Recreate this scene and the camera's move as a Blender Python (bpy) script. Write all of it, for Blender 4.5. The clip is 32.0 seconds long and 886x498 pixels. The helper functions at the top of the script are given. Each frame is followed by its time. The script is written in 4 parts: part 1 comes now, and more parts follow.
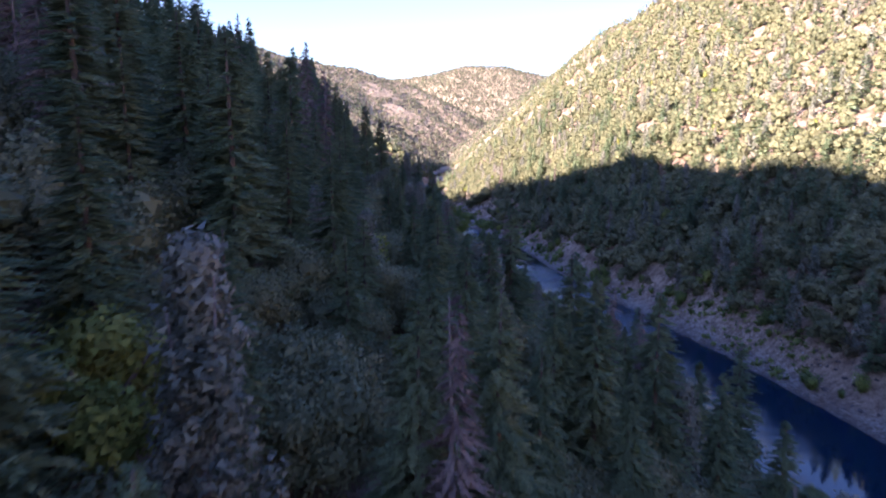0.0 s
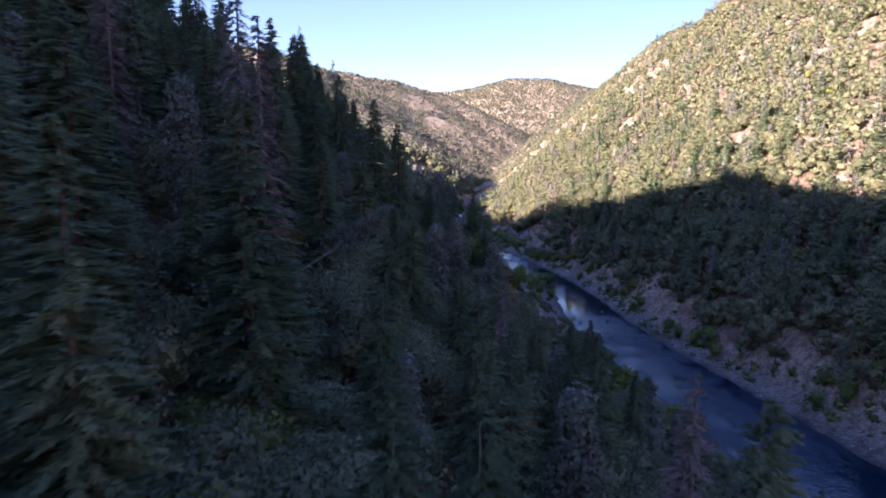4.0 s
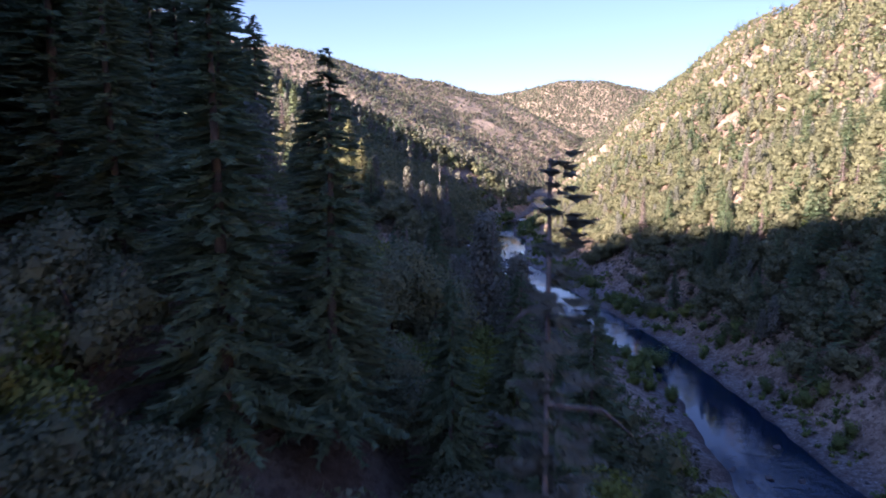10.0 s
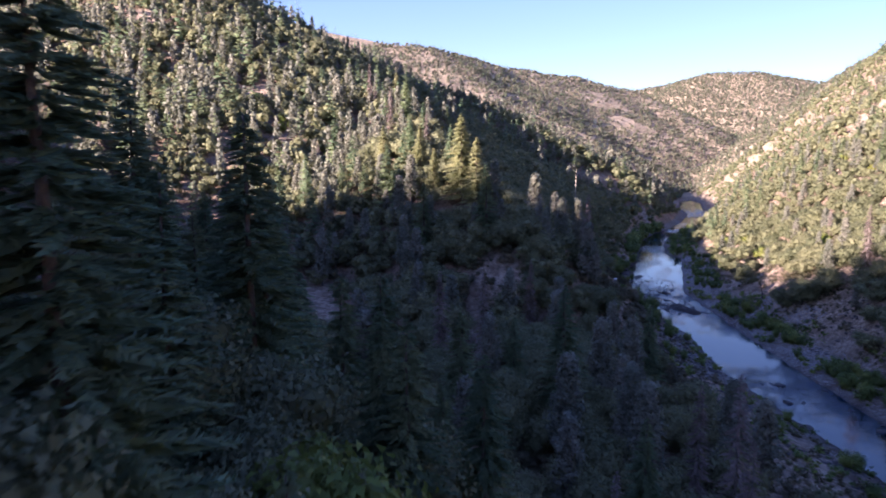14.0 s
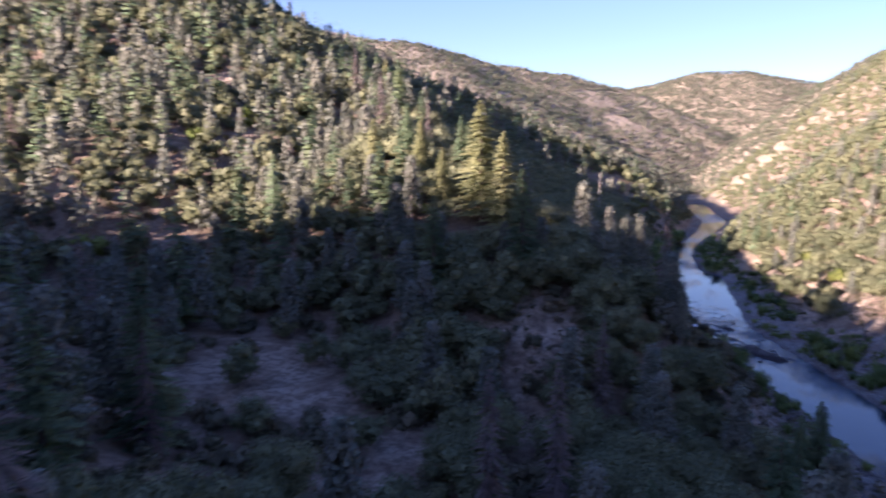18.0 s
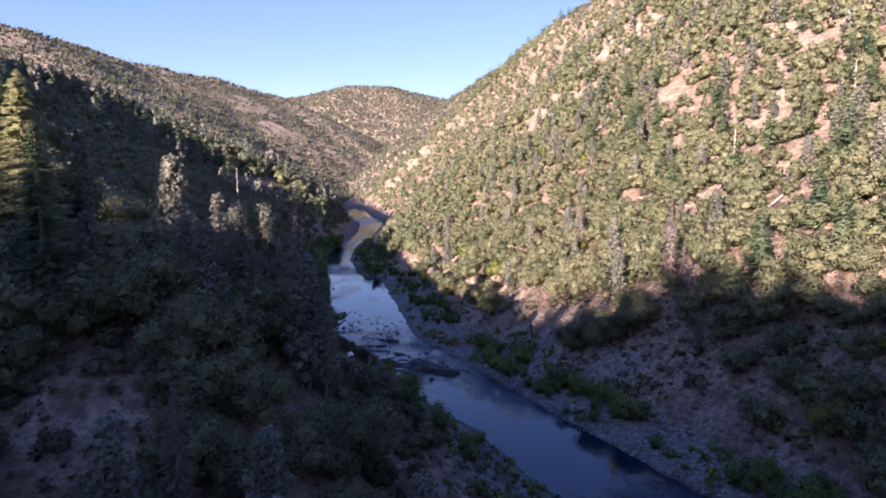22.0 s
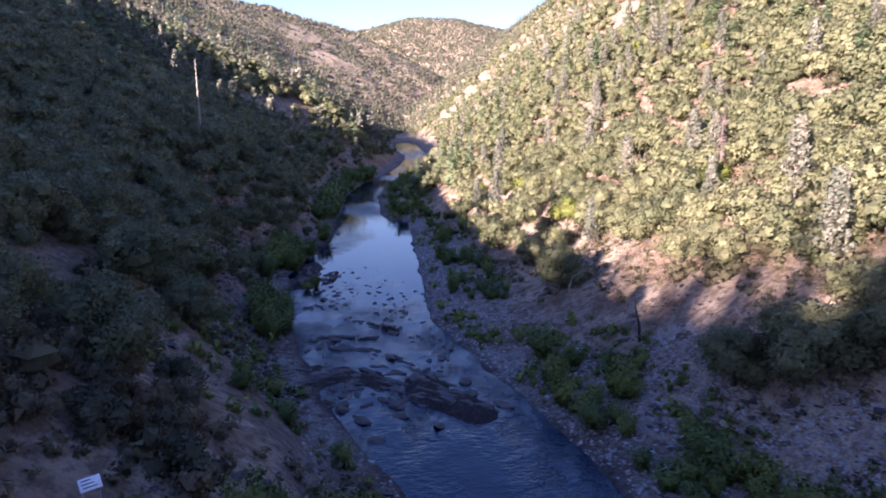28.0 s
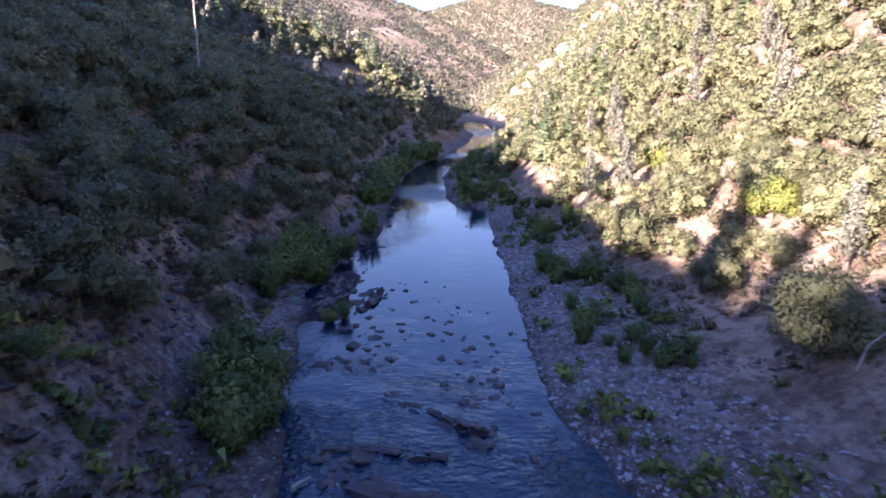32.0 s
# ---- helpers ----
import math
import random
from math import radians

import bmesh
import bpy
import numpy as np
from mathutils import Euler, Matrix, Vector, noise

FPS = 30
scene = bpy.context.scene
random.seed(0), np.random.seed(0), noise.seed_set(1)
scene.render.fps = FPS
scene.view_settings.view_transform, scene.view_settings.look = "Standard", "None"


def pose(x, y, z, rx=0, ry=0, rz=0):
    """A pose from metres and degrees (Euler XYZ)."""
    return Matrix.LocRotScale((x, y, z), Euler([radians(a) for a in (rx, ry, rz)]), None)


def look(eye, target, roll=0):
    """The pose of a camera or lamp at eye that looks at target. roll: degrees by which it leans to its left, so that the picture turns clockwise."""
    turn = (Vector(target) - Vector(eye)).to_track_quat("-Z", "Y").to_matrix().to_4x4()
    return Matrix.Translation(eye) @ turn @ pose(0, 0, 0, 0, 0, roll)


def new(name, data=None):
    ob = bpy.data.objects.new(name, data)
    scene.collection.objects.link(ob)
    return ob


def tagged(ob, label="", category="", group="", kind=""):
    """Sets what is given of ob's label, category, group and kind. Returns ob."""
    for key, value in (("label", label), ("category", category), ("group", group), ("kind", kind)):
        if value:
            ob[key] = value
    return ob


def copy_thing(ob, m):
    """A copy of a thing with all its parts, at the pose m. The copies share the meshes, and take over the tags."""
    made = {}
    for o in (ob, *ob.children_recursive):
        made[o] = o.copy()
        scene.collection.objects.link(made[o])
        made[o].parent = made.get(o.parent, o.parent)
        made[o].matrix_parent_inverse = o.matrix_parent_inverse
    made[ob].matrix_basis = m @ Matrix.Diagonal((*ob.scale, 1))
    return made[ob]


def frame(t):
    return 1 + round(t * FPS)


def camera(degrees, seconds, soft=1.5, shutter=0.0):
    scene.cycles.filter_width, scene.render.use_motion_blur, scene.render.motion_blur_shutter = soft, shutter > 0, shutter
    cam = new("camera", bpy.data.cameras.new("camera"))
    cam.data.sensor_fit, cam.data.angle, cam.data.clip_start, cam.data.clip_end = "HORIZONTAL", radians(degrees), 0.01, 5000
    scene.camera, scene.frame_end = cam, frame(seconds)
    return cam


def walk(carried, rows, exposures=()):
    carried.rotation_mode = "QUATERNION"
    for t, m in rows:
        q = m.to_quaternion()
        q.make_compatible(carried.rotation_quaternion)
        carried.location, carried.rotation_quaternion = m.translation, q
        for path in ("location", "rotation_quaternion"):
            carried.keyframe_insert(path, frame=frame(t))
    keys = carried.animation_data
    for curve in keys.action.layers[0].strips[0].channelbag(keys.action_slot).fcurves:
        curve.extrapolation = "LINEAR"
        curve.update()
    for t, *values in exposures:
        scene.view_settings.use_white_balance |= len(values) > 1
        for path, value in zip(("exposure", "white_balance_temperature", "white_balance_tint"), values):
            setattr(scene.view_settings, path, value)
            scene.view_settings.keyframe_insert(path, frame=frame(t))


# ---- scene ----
cam = camera(68.3, 32.0, soft=1.8, shutter=0.4)
METRES, EYE, TILT, LEAN, TURN = 400.0, 46.2, -9.5, 0.0, 0.0
ROWS = [
    (0.0, 0.0, 0.0, 0.0, 0.0, 0.0, -0.0),
    (0.5, 0.0002, 0.0172, 0.0029, 0.0, 3.07, -0.01),
    (1.0, 0.0005, 0.0341, 0.0058, 0.03, 4.67, -0.02),
    (1.5, 0.0006, 0.0513, 0.0087, 0.55, 4.9, -0.14),
    (2.0, 0.0005, 0.0676, 0.0114, 2.43, 4.85, -0.37),
    (2.5, 0.0001, 0.0843, 0.0141, 3.34, 4.82, -0.49),
    (3.0, -0.0005, 0.1011, 0.0168, 3.65, 4.74, -0.52),
    (3.5, -0.0012, 0.1174, 0.0195, 3.67, 2.71, -0.52),
    (5.5, -0.0043, 0.1849, 0.0311, 3.63, 0.04, -0.6),
    (6.0, -0.0052, 0.2018, 0.0341, 3.63, 1.33, -0.64),
    (6.5, -0.0062, 0.2189, 0.037, 3.74, 1.6, -0.73),
    (7.0, -0.0073, 0.236, 0.04, 4.82, 1.59, -0.92),
    (7.5, -0.0086, 0.2527, 0.0429, 5.22, 1.58, -0.98),
    (8.0, -0.0099, 0.2695, 0.0458, 5.35, 1.59, -1.01),
    (8.5, -0.0115, 0.2866, 0.0487, 6.1, 1.57, -1.15),
    (9.0, -0.013, 0.3035, 0.0516, 6.79, 1.56, -1.23),
    (9.5, -0.0147, 0.3204, 0.0545, 7.37, 1.51, -1.36),
    (10.0, -0.0167, 0.3364, 0.0575, 7.67, 1.5, -1.37),
    (10.5, -0.0191, 0.353, 0.0614, 7.65, 1.46, -1.47),
    (11.0, -0.021, 0.3694, 0.0651, 7.68, 1.49, -1.35),
    (11.5, -0.0232, 0.3851, 0.0687, 7.67, 1.49, -1.28),
    (12.0, -0.0253, 0.4014, 0.0719, 7.7, 1.51, -1.27),
    (12.5, -0.0271, 0.4179, 0.075, 8.46, 1.5, -1.36),
    (13.0, -0.0309, 0.4351, 0.0776, 12.72, 1.4, -1.95),
    (13.5, -0.0347, 0.45, 0.0803, 17.35, 1.1, -2.66),
    (14.0, -0.0392, 0.4649, 0.0828, 19.02, 1.01, -2.91),
    (14.5, -0.0449, 0.48, 0.0855, 22.15, 0.81, -3.38),
    (15.0, -0.0512, 0.4943, 0.0879, 25.93, 0.48, -3.91),
    (15.5, -0.058, 0.5076, 0.0902, 29.12, 0.23, -4.34),
    (17.5, -0.0878, 0.5598, 0.0995, 27.07, 0.41, -4.05),
    (18.0, -0.093, 0.5732, 0.1017, 17.73, 1.11, -2.66),
    (18.5, -0.0968, 0.587, 0.1029, 6.81, 1.63, -0.96),
    (19.0, -0.0987, 0.6004, 0.1031, -1.14, 1.94, 0.37),
    (19.5, -0.099, 0.6137, 0.103, -6.09, 1.98, 1.23),
    (20.0, -0.0974, 0.6268, 0.1029, -8.68, 1.96, 1.7),
    (20.5, -0.0945, 0.6402, 0.1029, -9.91, 1.98, 1.97),
    (21.0, -0.0907, 0.654, 0.1029, -10.57, 2.01, 2.3),
    (21.5, -0.0862, 0.668, 0.103, -10.57, 2.07, 2.47),
    (22.0, -0.0812, 0.6821, 0.1031, -10.6, 2.13, 2.64),
    (22.5, -0.0751, 0.6965, 0.1034, -10.62, 2.18, 2.8),
    (23.0, -0.0684, 0.7112, 0.1036, -10.59, 2.26, 2.85),
    (23.5, -0.0619, 0.7254, 0.1037, -10.5, 2.23, 2.71),
    (24.0, -0.0559, 0.7396, 0.1039, -10.49, 2.24, 2.61),
    (24.5, -0.0504, 0.7541, 0.1041, -10.48, 2.25, 2.5),
    (26.5, -0.0386, 0.8064, 0.1039, -7.21, 2.25, 1.98),
    (27.0, -0.0386, 0.8194, 0.1035, -6.74, 1.87, 1.94),
    (27.5, -0.0393, 0.8315, 0.1031, -6.2, -0.26, 1.86),
    (28.0, -0.0405, 0.8444, 0.1029, -5.0, -2.76, 1.72),
    (28.5, -0.0416, 0.8579, 0.1026, -4.08, -3.89, 1.54),
    (29.0, -0.0425, 0.872, 0.1026, -3.21, -4.0, 1.33),
    (29.5, -0.0432, 0.8867, 0.1025, -3.01, -3.95, 1.24),
    (30.0, -0.0437, 0.9016, 0.1027, -2.85, -3.93, 1.18),
    (30.5, -0.044, 0.9169, 0.1029, -2.69, -3.91, 1.1),
    (31.0, -0.0442, 0.9326, 0.1032, -1.42, -3.9, 0.84),
    (31.5, -0.0444, 0.9482, 0.1035, -0.53, -3.91, 0.64),
    (32.0, -0.0448, 0.9643, 0.1038, 0.3, -3.91, 0.43),
]
EXPOSURES = [(t, e + np.interp(t, [0, 11, 13, 15, 18, 20, 26, 32], [0.42, 0.42, 0.3, 0.36, 0.34, 0.2, 0.2, 0.34]), 5760, 24) for t, e in ((0.0, 2.95), (0.6, 2.6), (1.5, 2.2), (3.0, 2.3), (5.5, 2.7), (7.0, 2.6), (9.0, 2.5), (12.0, 2.4), (15.0, 2.5), (18.0, 2.45), (20.0, 2.3), (23.0, 2.25), (26.5, 2.28), (28.0, 2.7), (30.0, 2.95), (32.0, 3.0))]
walk(cam, [(t, pose(0, 0, EYE, TILT, LEAN, TURN) @ pose(METRES * x, METRES * y, METRES * z, 90 + pitch, roll, yaw)) for t, x, y, z, yaw, pitch, roll in ROWS], EXPOSURES)

# ---- world and sun ----
SUN_DIR = Vector((-0.68, -0.73, math.tan(radians(19.0)))).normalized()
world = bpy.data.worlds.new("sky")
scene.world = world
world.use_nodes = True
wn = world.node_tree
sky = wn.nodes.new("ShaderNodeTexSky")
sky.sky_type = "NISHITA"
sky.sun_disc = False
sky.sun_elevation = radians(19.0)
sky.sun_rotation = radians(223.0)
sky.altitude = 300.0
sky.air_density = 1.0
sky.dust_density = 0.6
sky.ozone_density = 2.0
wn.nodes["Background"].inputs["Strength"].default_value = 0.08
even = wn.nodes.new("ShaderNodeGamma")
even.inputs["Gamma"].default_value = 0.56
pale = wn.nodes.new("ShaderNodeHueSaturation")
pale.inputs["Saturation"].default_value = 1.6
pale.inputs["Hue"].default_value = 0.530
wn.links.new(sky.outputs["Color"], even.inputs["Color"])
wn.links.new(even.outputs["Color"], pale.inputs["Color"])
wn.links.new(pale.outputs["Color"], wn.nodes["Background"].inputs["Color"])
sun_data = bpy.data.lights.new("sun", "SUN")
sun_data.energy = 4.7
sun_data.angle = radians(0.6)
sun_data.color = (1.0, 0.765, 0.585)
sun = new("sun", sun_data)
sun.matrix_world = look(SUN_DIR * 900.0, (0, 0, 0))

rng = np.random.default_rng(7)


# ---- materials ----
def nodes_of(name):
    m = bpy.data.materials.new(name)
    m.use_nodes = True
    nt = m.node_tree
    return m, nt, nt.nodes["Principled BSDF"]


def node(nt, kind, **settings):
    n = nt.nodes.new(kind)
    for key, value in settings.items():
        n.inputs[key].default_value = value
    return n


def ramp(nt, source, stops):
    r = nt.nodes.new("ShaderNodeValToRGB")
    el = r.color_ramp.elements
    while len(el) < len(stops):
        el.new(0.5)
    for e, (p, c) in zip(el, stops):
        e.position, e.color = p, (*c, 1.0)
    nt.links.new(source, r.inputs["Fac"])
    return r.outputs["Color"]


def mixed(nt, fac, a, b, blend="MIX"):
    m = nt.nodes.new("ShaderNodeMix")
    m.data_type, m.blend_type = "RGBA", blend
    for slot, v in ((0, fac), (6, a), (7, b)):
        if isinstance(v, (float, int)):
            m.inputs[slot].default_value = v
        elif isinstance(v, tuple):
            m.inputs[slot].default_value = (*v, 1.0)
        else:
            nt.links.new(v, m.inputs[slot])
    return m.outputs[2]


def world_noise(nt, scale, detail=3.0, rough=0.6, stretch=None):
    geo = nt.nodes.new("ShaderNodeNewGeometry")
    n = node(nt, "ShaderNodeTexNoise", Scale=scale, Detail=detail, Roughness=rough)
    if stretch:
        mp = nt.nodes.new("ShaderNodeMapping")
        mp.inputs["Scale"].default_value = stretch
        nt.links.new(geo.outputs["Position"], mp.inputs["Vector"])
        nt.links.new(mp.outputs["Vector"], n.inputs["Vector"])
    else:
        nt.links.new(geo.outputs["Position"], n.inputs["Vector"])
    return n.outputs["Fac"]


def foliage(name, dark, mid, light, cell=0.14, through_light=0.38):
    """Leaf material: one tone a tree, a finer tone a leaf, some light through the leaf."""
    m, nt, b = nodes_of(name)
    geo = nt.nodes.new("ShaderNodeNewGeometry")
    vor = node(nt, "ShaderNodeTexVoronoi", Scale=cell)
    nt.links.new(geo.outputs["Position"], vor.inputs["Vector"])
    sep = nt.nodes.new("ShaderNodeSeparateColor")
    nt.links.new(vor.outputs["Color"], sep.inputs["Color"])
    tree_tone = ramp(nt, sep.outputs["Red"], [(0.0, dark), (0.5, mid), (1.0, light)])
    leaf_tone = ramp(nt, geo.outputs["Random Per Island"], [(0.0, (0.70, 0.70, 0.70)), (1.0, (1.22, 1.22, 1.18))])
    col = mixed(nt, 1.0, tree_tone, leaf_tone, "MULTIPLY")
    nt.links.new(col, b.inputs["Base Color"])
    b.inputs["Roughness"].default_value = 0.65
    b.inputs["Specular IOR Level"].default_value = 0.25
    tr = nt.nodes.new("ShaderNodeBsdfTranslucent")
    nt.links.new(col, tr.inputs["Color"])
    mx = nt.nodes.new("ShaderNodeMixShader")
    mx.inputs[0].default_value = through_light
    nt.links.new(b.outputs[0], mx.inputs[1])
    nt.links.new(tr.outputs[0], mx.inputs[2])
    nt.links.new(mx.outputs[0], nt.nodes["Material Output"].inputs["Surface"])
    return m


def rough_solid(name, stops, scale, bump=0.3, rough=0.9, fine=8.0):
    m, nt, b = nodes_of(name)
    a = world_noise(nt, scale, 4.0)
    col = ramp(nt, a, stops)
    f = world_noise(nt, scale * fine, 3.0)
    col = mixed(nt, 0.5, col, ramp(nt, f, [(0.3, (0.6, 0.6, 0.6)), (0.7, (1.35, 1.35, 1.35))]), "MULTIPLY")
    nt.links.new(col, b.inputs["Base Color"])
    b.inputs["Roughness"].default_value = rough
    bp = node(nt, "ShaderNodeBump", Strength=bump, Distance=0.2)
    nt.links.new(f, bp.inputs["Height"])
    nt.links.new(bp.outputs["Normal"], b.inputs["Normal"])
    return m


OAK_LEAF = foliage("oak leaves", (0.14, 0.158, 0.09), (0.19, 0.206, 0.116), (0.232, 0.24, 0.138), 0.13, 0.45)
FIR_LEAF = foliage("fir needles", (0.125, 0.185, 0.112), (0.18, 0.245, 0.145), (0.235, 0.285, 0.16), 0.16, 0.54)
PINE_LEAF = foliage("grey pine needles", (0.15, 0.168, 0.135), (0.20, 0.212, 0.17), (0.25, 0.25, 0.205), 0.2)
DEAD_LEAF = foliage("dead needles", (0.17, 0.13, 0.125), (0.24, 0.19, 0.18), (0.30, 0.25, 0.235), 0.2)
# fir needles again, lighter and yellower: low sunlight put into the colour
SUNLIT_FIR_LEAF = foliage("fir needles tinted sunlit", (0.24, 0.26, 0.135), (0.285, 0.3, 0.155), (0.33, 0.335, 0.185), 0.2, 0.45)
# oak leaves with distance haze painted in as a greyer tone
HAZED_OAK_LEAF = foliage("oak leaves greyed for haze", (0.105, 0.112, 0.085), (0.14, 0.142, 0.108), (0.18, 0.176, 0.135), 0.1)
WILLOW_LEAF = foliage("willow leaves", (0.09, 0.14, 0.05), (0.14, 0.195, 0.06), (0.225, 0.265, 0.075), 0.25, 0.38)
SCRUB_LEAF = foliage("scrub leaves", (0.085, 0.085, 0.055), (0.14, 0.13, 0.082), (0.21, 0.175, 0.12), 0.22)
YELLOW_LEAF = foliage("maple leaves", (0.13, 0.175, 0.045), (0.185, 0.22, 0.06), (0.25, 0.26, 0.07), 0.2, 0.42)
BARK = rough_solid("bark", [(0.3, (0.06, 0.045, 0.035)), (0.7, (0.15, 0.12, 0.10))], 1.5)
GREY_WOOD = rough_solid("weathered wood", [(0.3, (0.20, 0.18, 0.17)), (0.7, (0.38, 0.35, 0.32))], 1.8)
DEAD_WOOD = rough_solid("dead bark", [(0.3, (0.10, 0.085, 0.08)), (0.7, (0.21, 0.18, 0.17))], 1.8)
CHAR_WOOD = rough_solid("charred wood", [(0.3, (0.02, 0.018, 0.017)), (0.7, (0.06, 0.05, 0.045))], 1.8)
SLATE = rough_solid("slate", [(0.25, (0.018, 0.017, 0.019)), (0.5, (0.05, 0.045, 0.045)), (0.8, (0.115, 0.098, 0.088))], 0.5, 0.5, 0.75)
COBBLE = rough_solid("cobble", [(0.25, (0.15, 0.15, 0.16)), (0.55, (0.27, 0.265, 0.275)), (0.8, (0.42, 0.40, 0.385))], 0.9, 0.3, 0.85)


def ground_material():
    m, nt, b = nodes_of("ground")
    big = world_noise(nt, 0.035, 4.0)
    mid = world_noise(nt, 0.22, 4.0)
    fine = world_noise(nt, 1.7, 5.0, 0.7)
    soil = ramp(nt, mid, [(0.32, (0.175, 0.12, 0.085)), (0.5, (0.29, 0.225, 0.168)), (0.68, (0.42, 0.345, 0.27))])
    grass = ramp(nt, mid, [(0.3, (0.30, 0.235, 0.175)), (0.7, (0.46, 0.375, 0.295))])
    dry = mixed(nt, ramp(nt, big, [(0.47, (0, 0, 0)), (0.62, (1, 1, 1))]), soil, grass)
    meadow = nt.nodes.new("ShaderNodeAttribute")
    meadow.attribute_name = "meadow"
    dry = mixed(nt, meadow.outputs["Fac"], dry, ramp(nt, world_noise(nt, 0.02, 6.0, 0.7), [(0.38, (0.19, 0.168, 0.128)), (0.6, (0.38, 0.325, 0.245))]))
    at = nt.nodes.new("ShaderNodeAttribute")
    at.attribute_name = "bank"
    litter = nt.nodes.new("ShaderNodeAttribute")
    litter.attribute_name = "litter"
    needles = ramp(nt, mid, [(0.3, (0.055, 0.038, 0.028)), (0.7, (0.13, 0.085, 0.058))])
    dry = mixed(nt, litter.outputs["Fac"], dry, needles)
    wet = nt.nodes.new("ShaderNodeAttribute")
    wet.attribute_name = "bed"
    track = nt.nodes.new("ShaderNodeAttribute")
    track.attribute_name = "trail"
    slate = ramp(nt, fine, [(0.3, (0.075, 0.06, 0.052)), (0.55, (0.16, 0.13, 0.112)), (0.75, (0.26, 0.212, 0.178))])
    gravel = ramp(nt, fine, [(0.3, (0.13, 0.128, 0.122)), (0.6, (0.235, 0.232, 0.222)), (0.8, (0.36, 0.352, 0.335))])
    shore = mixed(nt, ramp(nt, world_noise(nt, 0.06, 3.0), [(0.38, (0, 0, 0)), (0.52, (1, 1, 1))]), slate, gravel)
    col = mixed(nt, at.outputs["Fac"], dry, shore)
    col = mixed(nt, track.outputs["Fac"], col, ramp(nt, mid, [(0.3, (0.26, 0.17, 0.12)), (0.7, (0.40, 0.29, 0.21))]))
    col = mixed(nt, 0.7, col, ramp(nt, fine, [(0.3, (0.65, 0.65, 0.65)), (0.7, (1.3, 1.3, 1.3))]), "MULTIPLY")
    bed_rock = ramp(nt, fine, [(0.3, (0.018, 0.016, 0.018)), (0.55, (0.045, 0.039, 0.04)), (0.75, (0.10, 0.082, 0.075))])
    brush = ramp(nt, world_noise(nt, 0.75, 6.0, 0.72), [(0.46, (0, 0, 0)), (0.57, (1, 1, 1))])
    col = mixed(nt, mixed(nt, 1.0, brush, (0.62, 0.62, 0.62), "MULTIPLY"), col, ramp(nt, fine, [(0.3, (0.05, 0.034, 0.026)), (0.7, (0.12, 0.085, 0.06))]))
    col = mixed(nt, wet.outputs["Fac"], col, bed_rock)
    nt.links.new(col, b.inputs["Base Color"])
    b.inputs["Roughness"].default_value = 0.95
    b.inputs["Specular IOR Level"].default_value = 0.15
    bp = node(nt, "ShaderNodeBump", Strength=0.9, Distance=0.9)
    nt.links.new(fine, bp.inputs["Height"])
    nt.links.new(bp.outputs["Normal"], b.inputs["Normal"])
    return m


def water_material():
    m, nt, b = nodes_of("river water")
    b.inputs["Base Color"].default_value = (0.002, 0.011, 0.028, 1)
    b.inputs["Specular Tint"].default_value = (0.74, 0.92, 1.0, 1)
    b.inputs["IOR"].default_value = 1.36
    b.inputs["Specular IOR Level"].default_value = 0.55
    calm = world_noise(nt, 0.07, 3.0, 0.6, (1.0, 0.45, 1.0))
    rip = world_noise(nt, 0.38, 4.0, 0.62, (0.8, 1.0, 1.0))
    fine = world_noise(nt, 1.9, 3.0, 0.6, (0.7, 1.0, 1.0))
    streak = world_noise(nt, 0.2, 3.0, 0.65, (1.0, 0.5, 1.0))
    at = nt.nodes.new("ShaderNodeAttribute")
    at.attribute_name = "riffle"
    still = ramp(nt, calm, [(0.42, (0.006, 0.006, 0.006)), (0.64, (0.08, 0.08, 0.08))])
    lively = ramp(nt, streak, [(0.38, (0.10, 0.10, 0.10)), (0.62, (0.75, 0.75, 0.75))])
    amount = mixed(nt, at.outputs["Fac"], still, lively)
    nt.links.new(ramp(nt, amount, [(0.0, (0.012, 0.012, 0.012)), (1.0, (0.05, 0.05, 0.05))]), b.inputs["Roughness"])
    h = mixed(nt, 0.3, rip, fine)
    bp = node(nt, "ShaderNodeBump", Distance=2.0)
    nt.links.new(amount, bp.inputs["Strength"])
    nt.links.new(h, bp.inputs["Height"])
    nt.links.new(bp.outputs["Normal"], b.inputs["Normal"])
    return m


GROUND, WATER = ground_material(), water_material()


# ---- shape of the land ----
GRID = np.random.default_rng(11).random((256, 256))


def vnoise(x, y):
    """Smooth value noise, 0 to 1, one cell a unit."""
    xi, yi = np.floor(x).astype(int), np.floor(y).astype(int)
    fx, fy = x - xi, y - yi
    fx, fy = fx * fx * (3 - 2 * fx), fy * fy * (3 - 2 * fy)
    a, b2 = GRID[xi % 256, yi % 256], GRID[(xi + 1) % 256, yi % 256]
    c, d = GRID[xi % 256, (yi + 1) % 256], GRID[(xi + 1) % 256, (yi + 1) % 256]
    return (a + (b2 - a) * fx) * (1 - fy) + (c + (d - c) * fx) * fy


def fnoise(x, y, octaves=4):
    total, amp, norm = 0.0, 1.0, 0.0
    for k in range(octaves):
        total = total + amp * vnoise(x * 2 ** k + 17.3 * k, y * 2 ** k + 9.1 * k)
        norm += amp
        amp *= 0.5
    return total / norm


def smax(a, b2, k):
    h = np.clip(0.5 + 0.5 * (a - b2) / k, 0, 1)
    return b2 + (a - b2) * h + k * h * (1 - h)


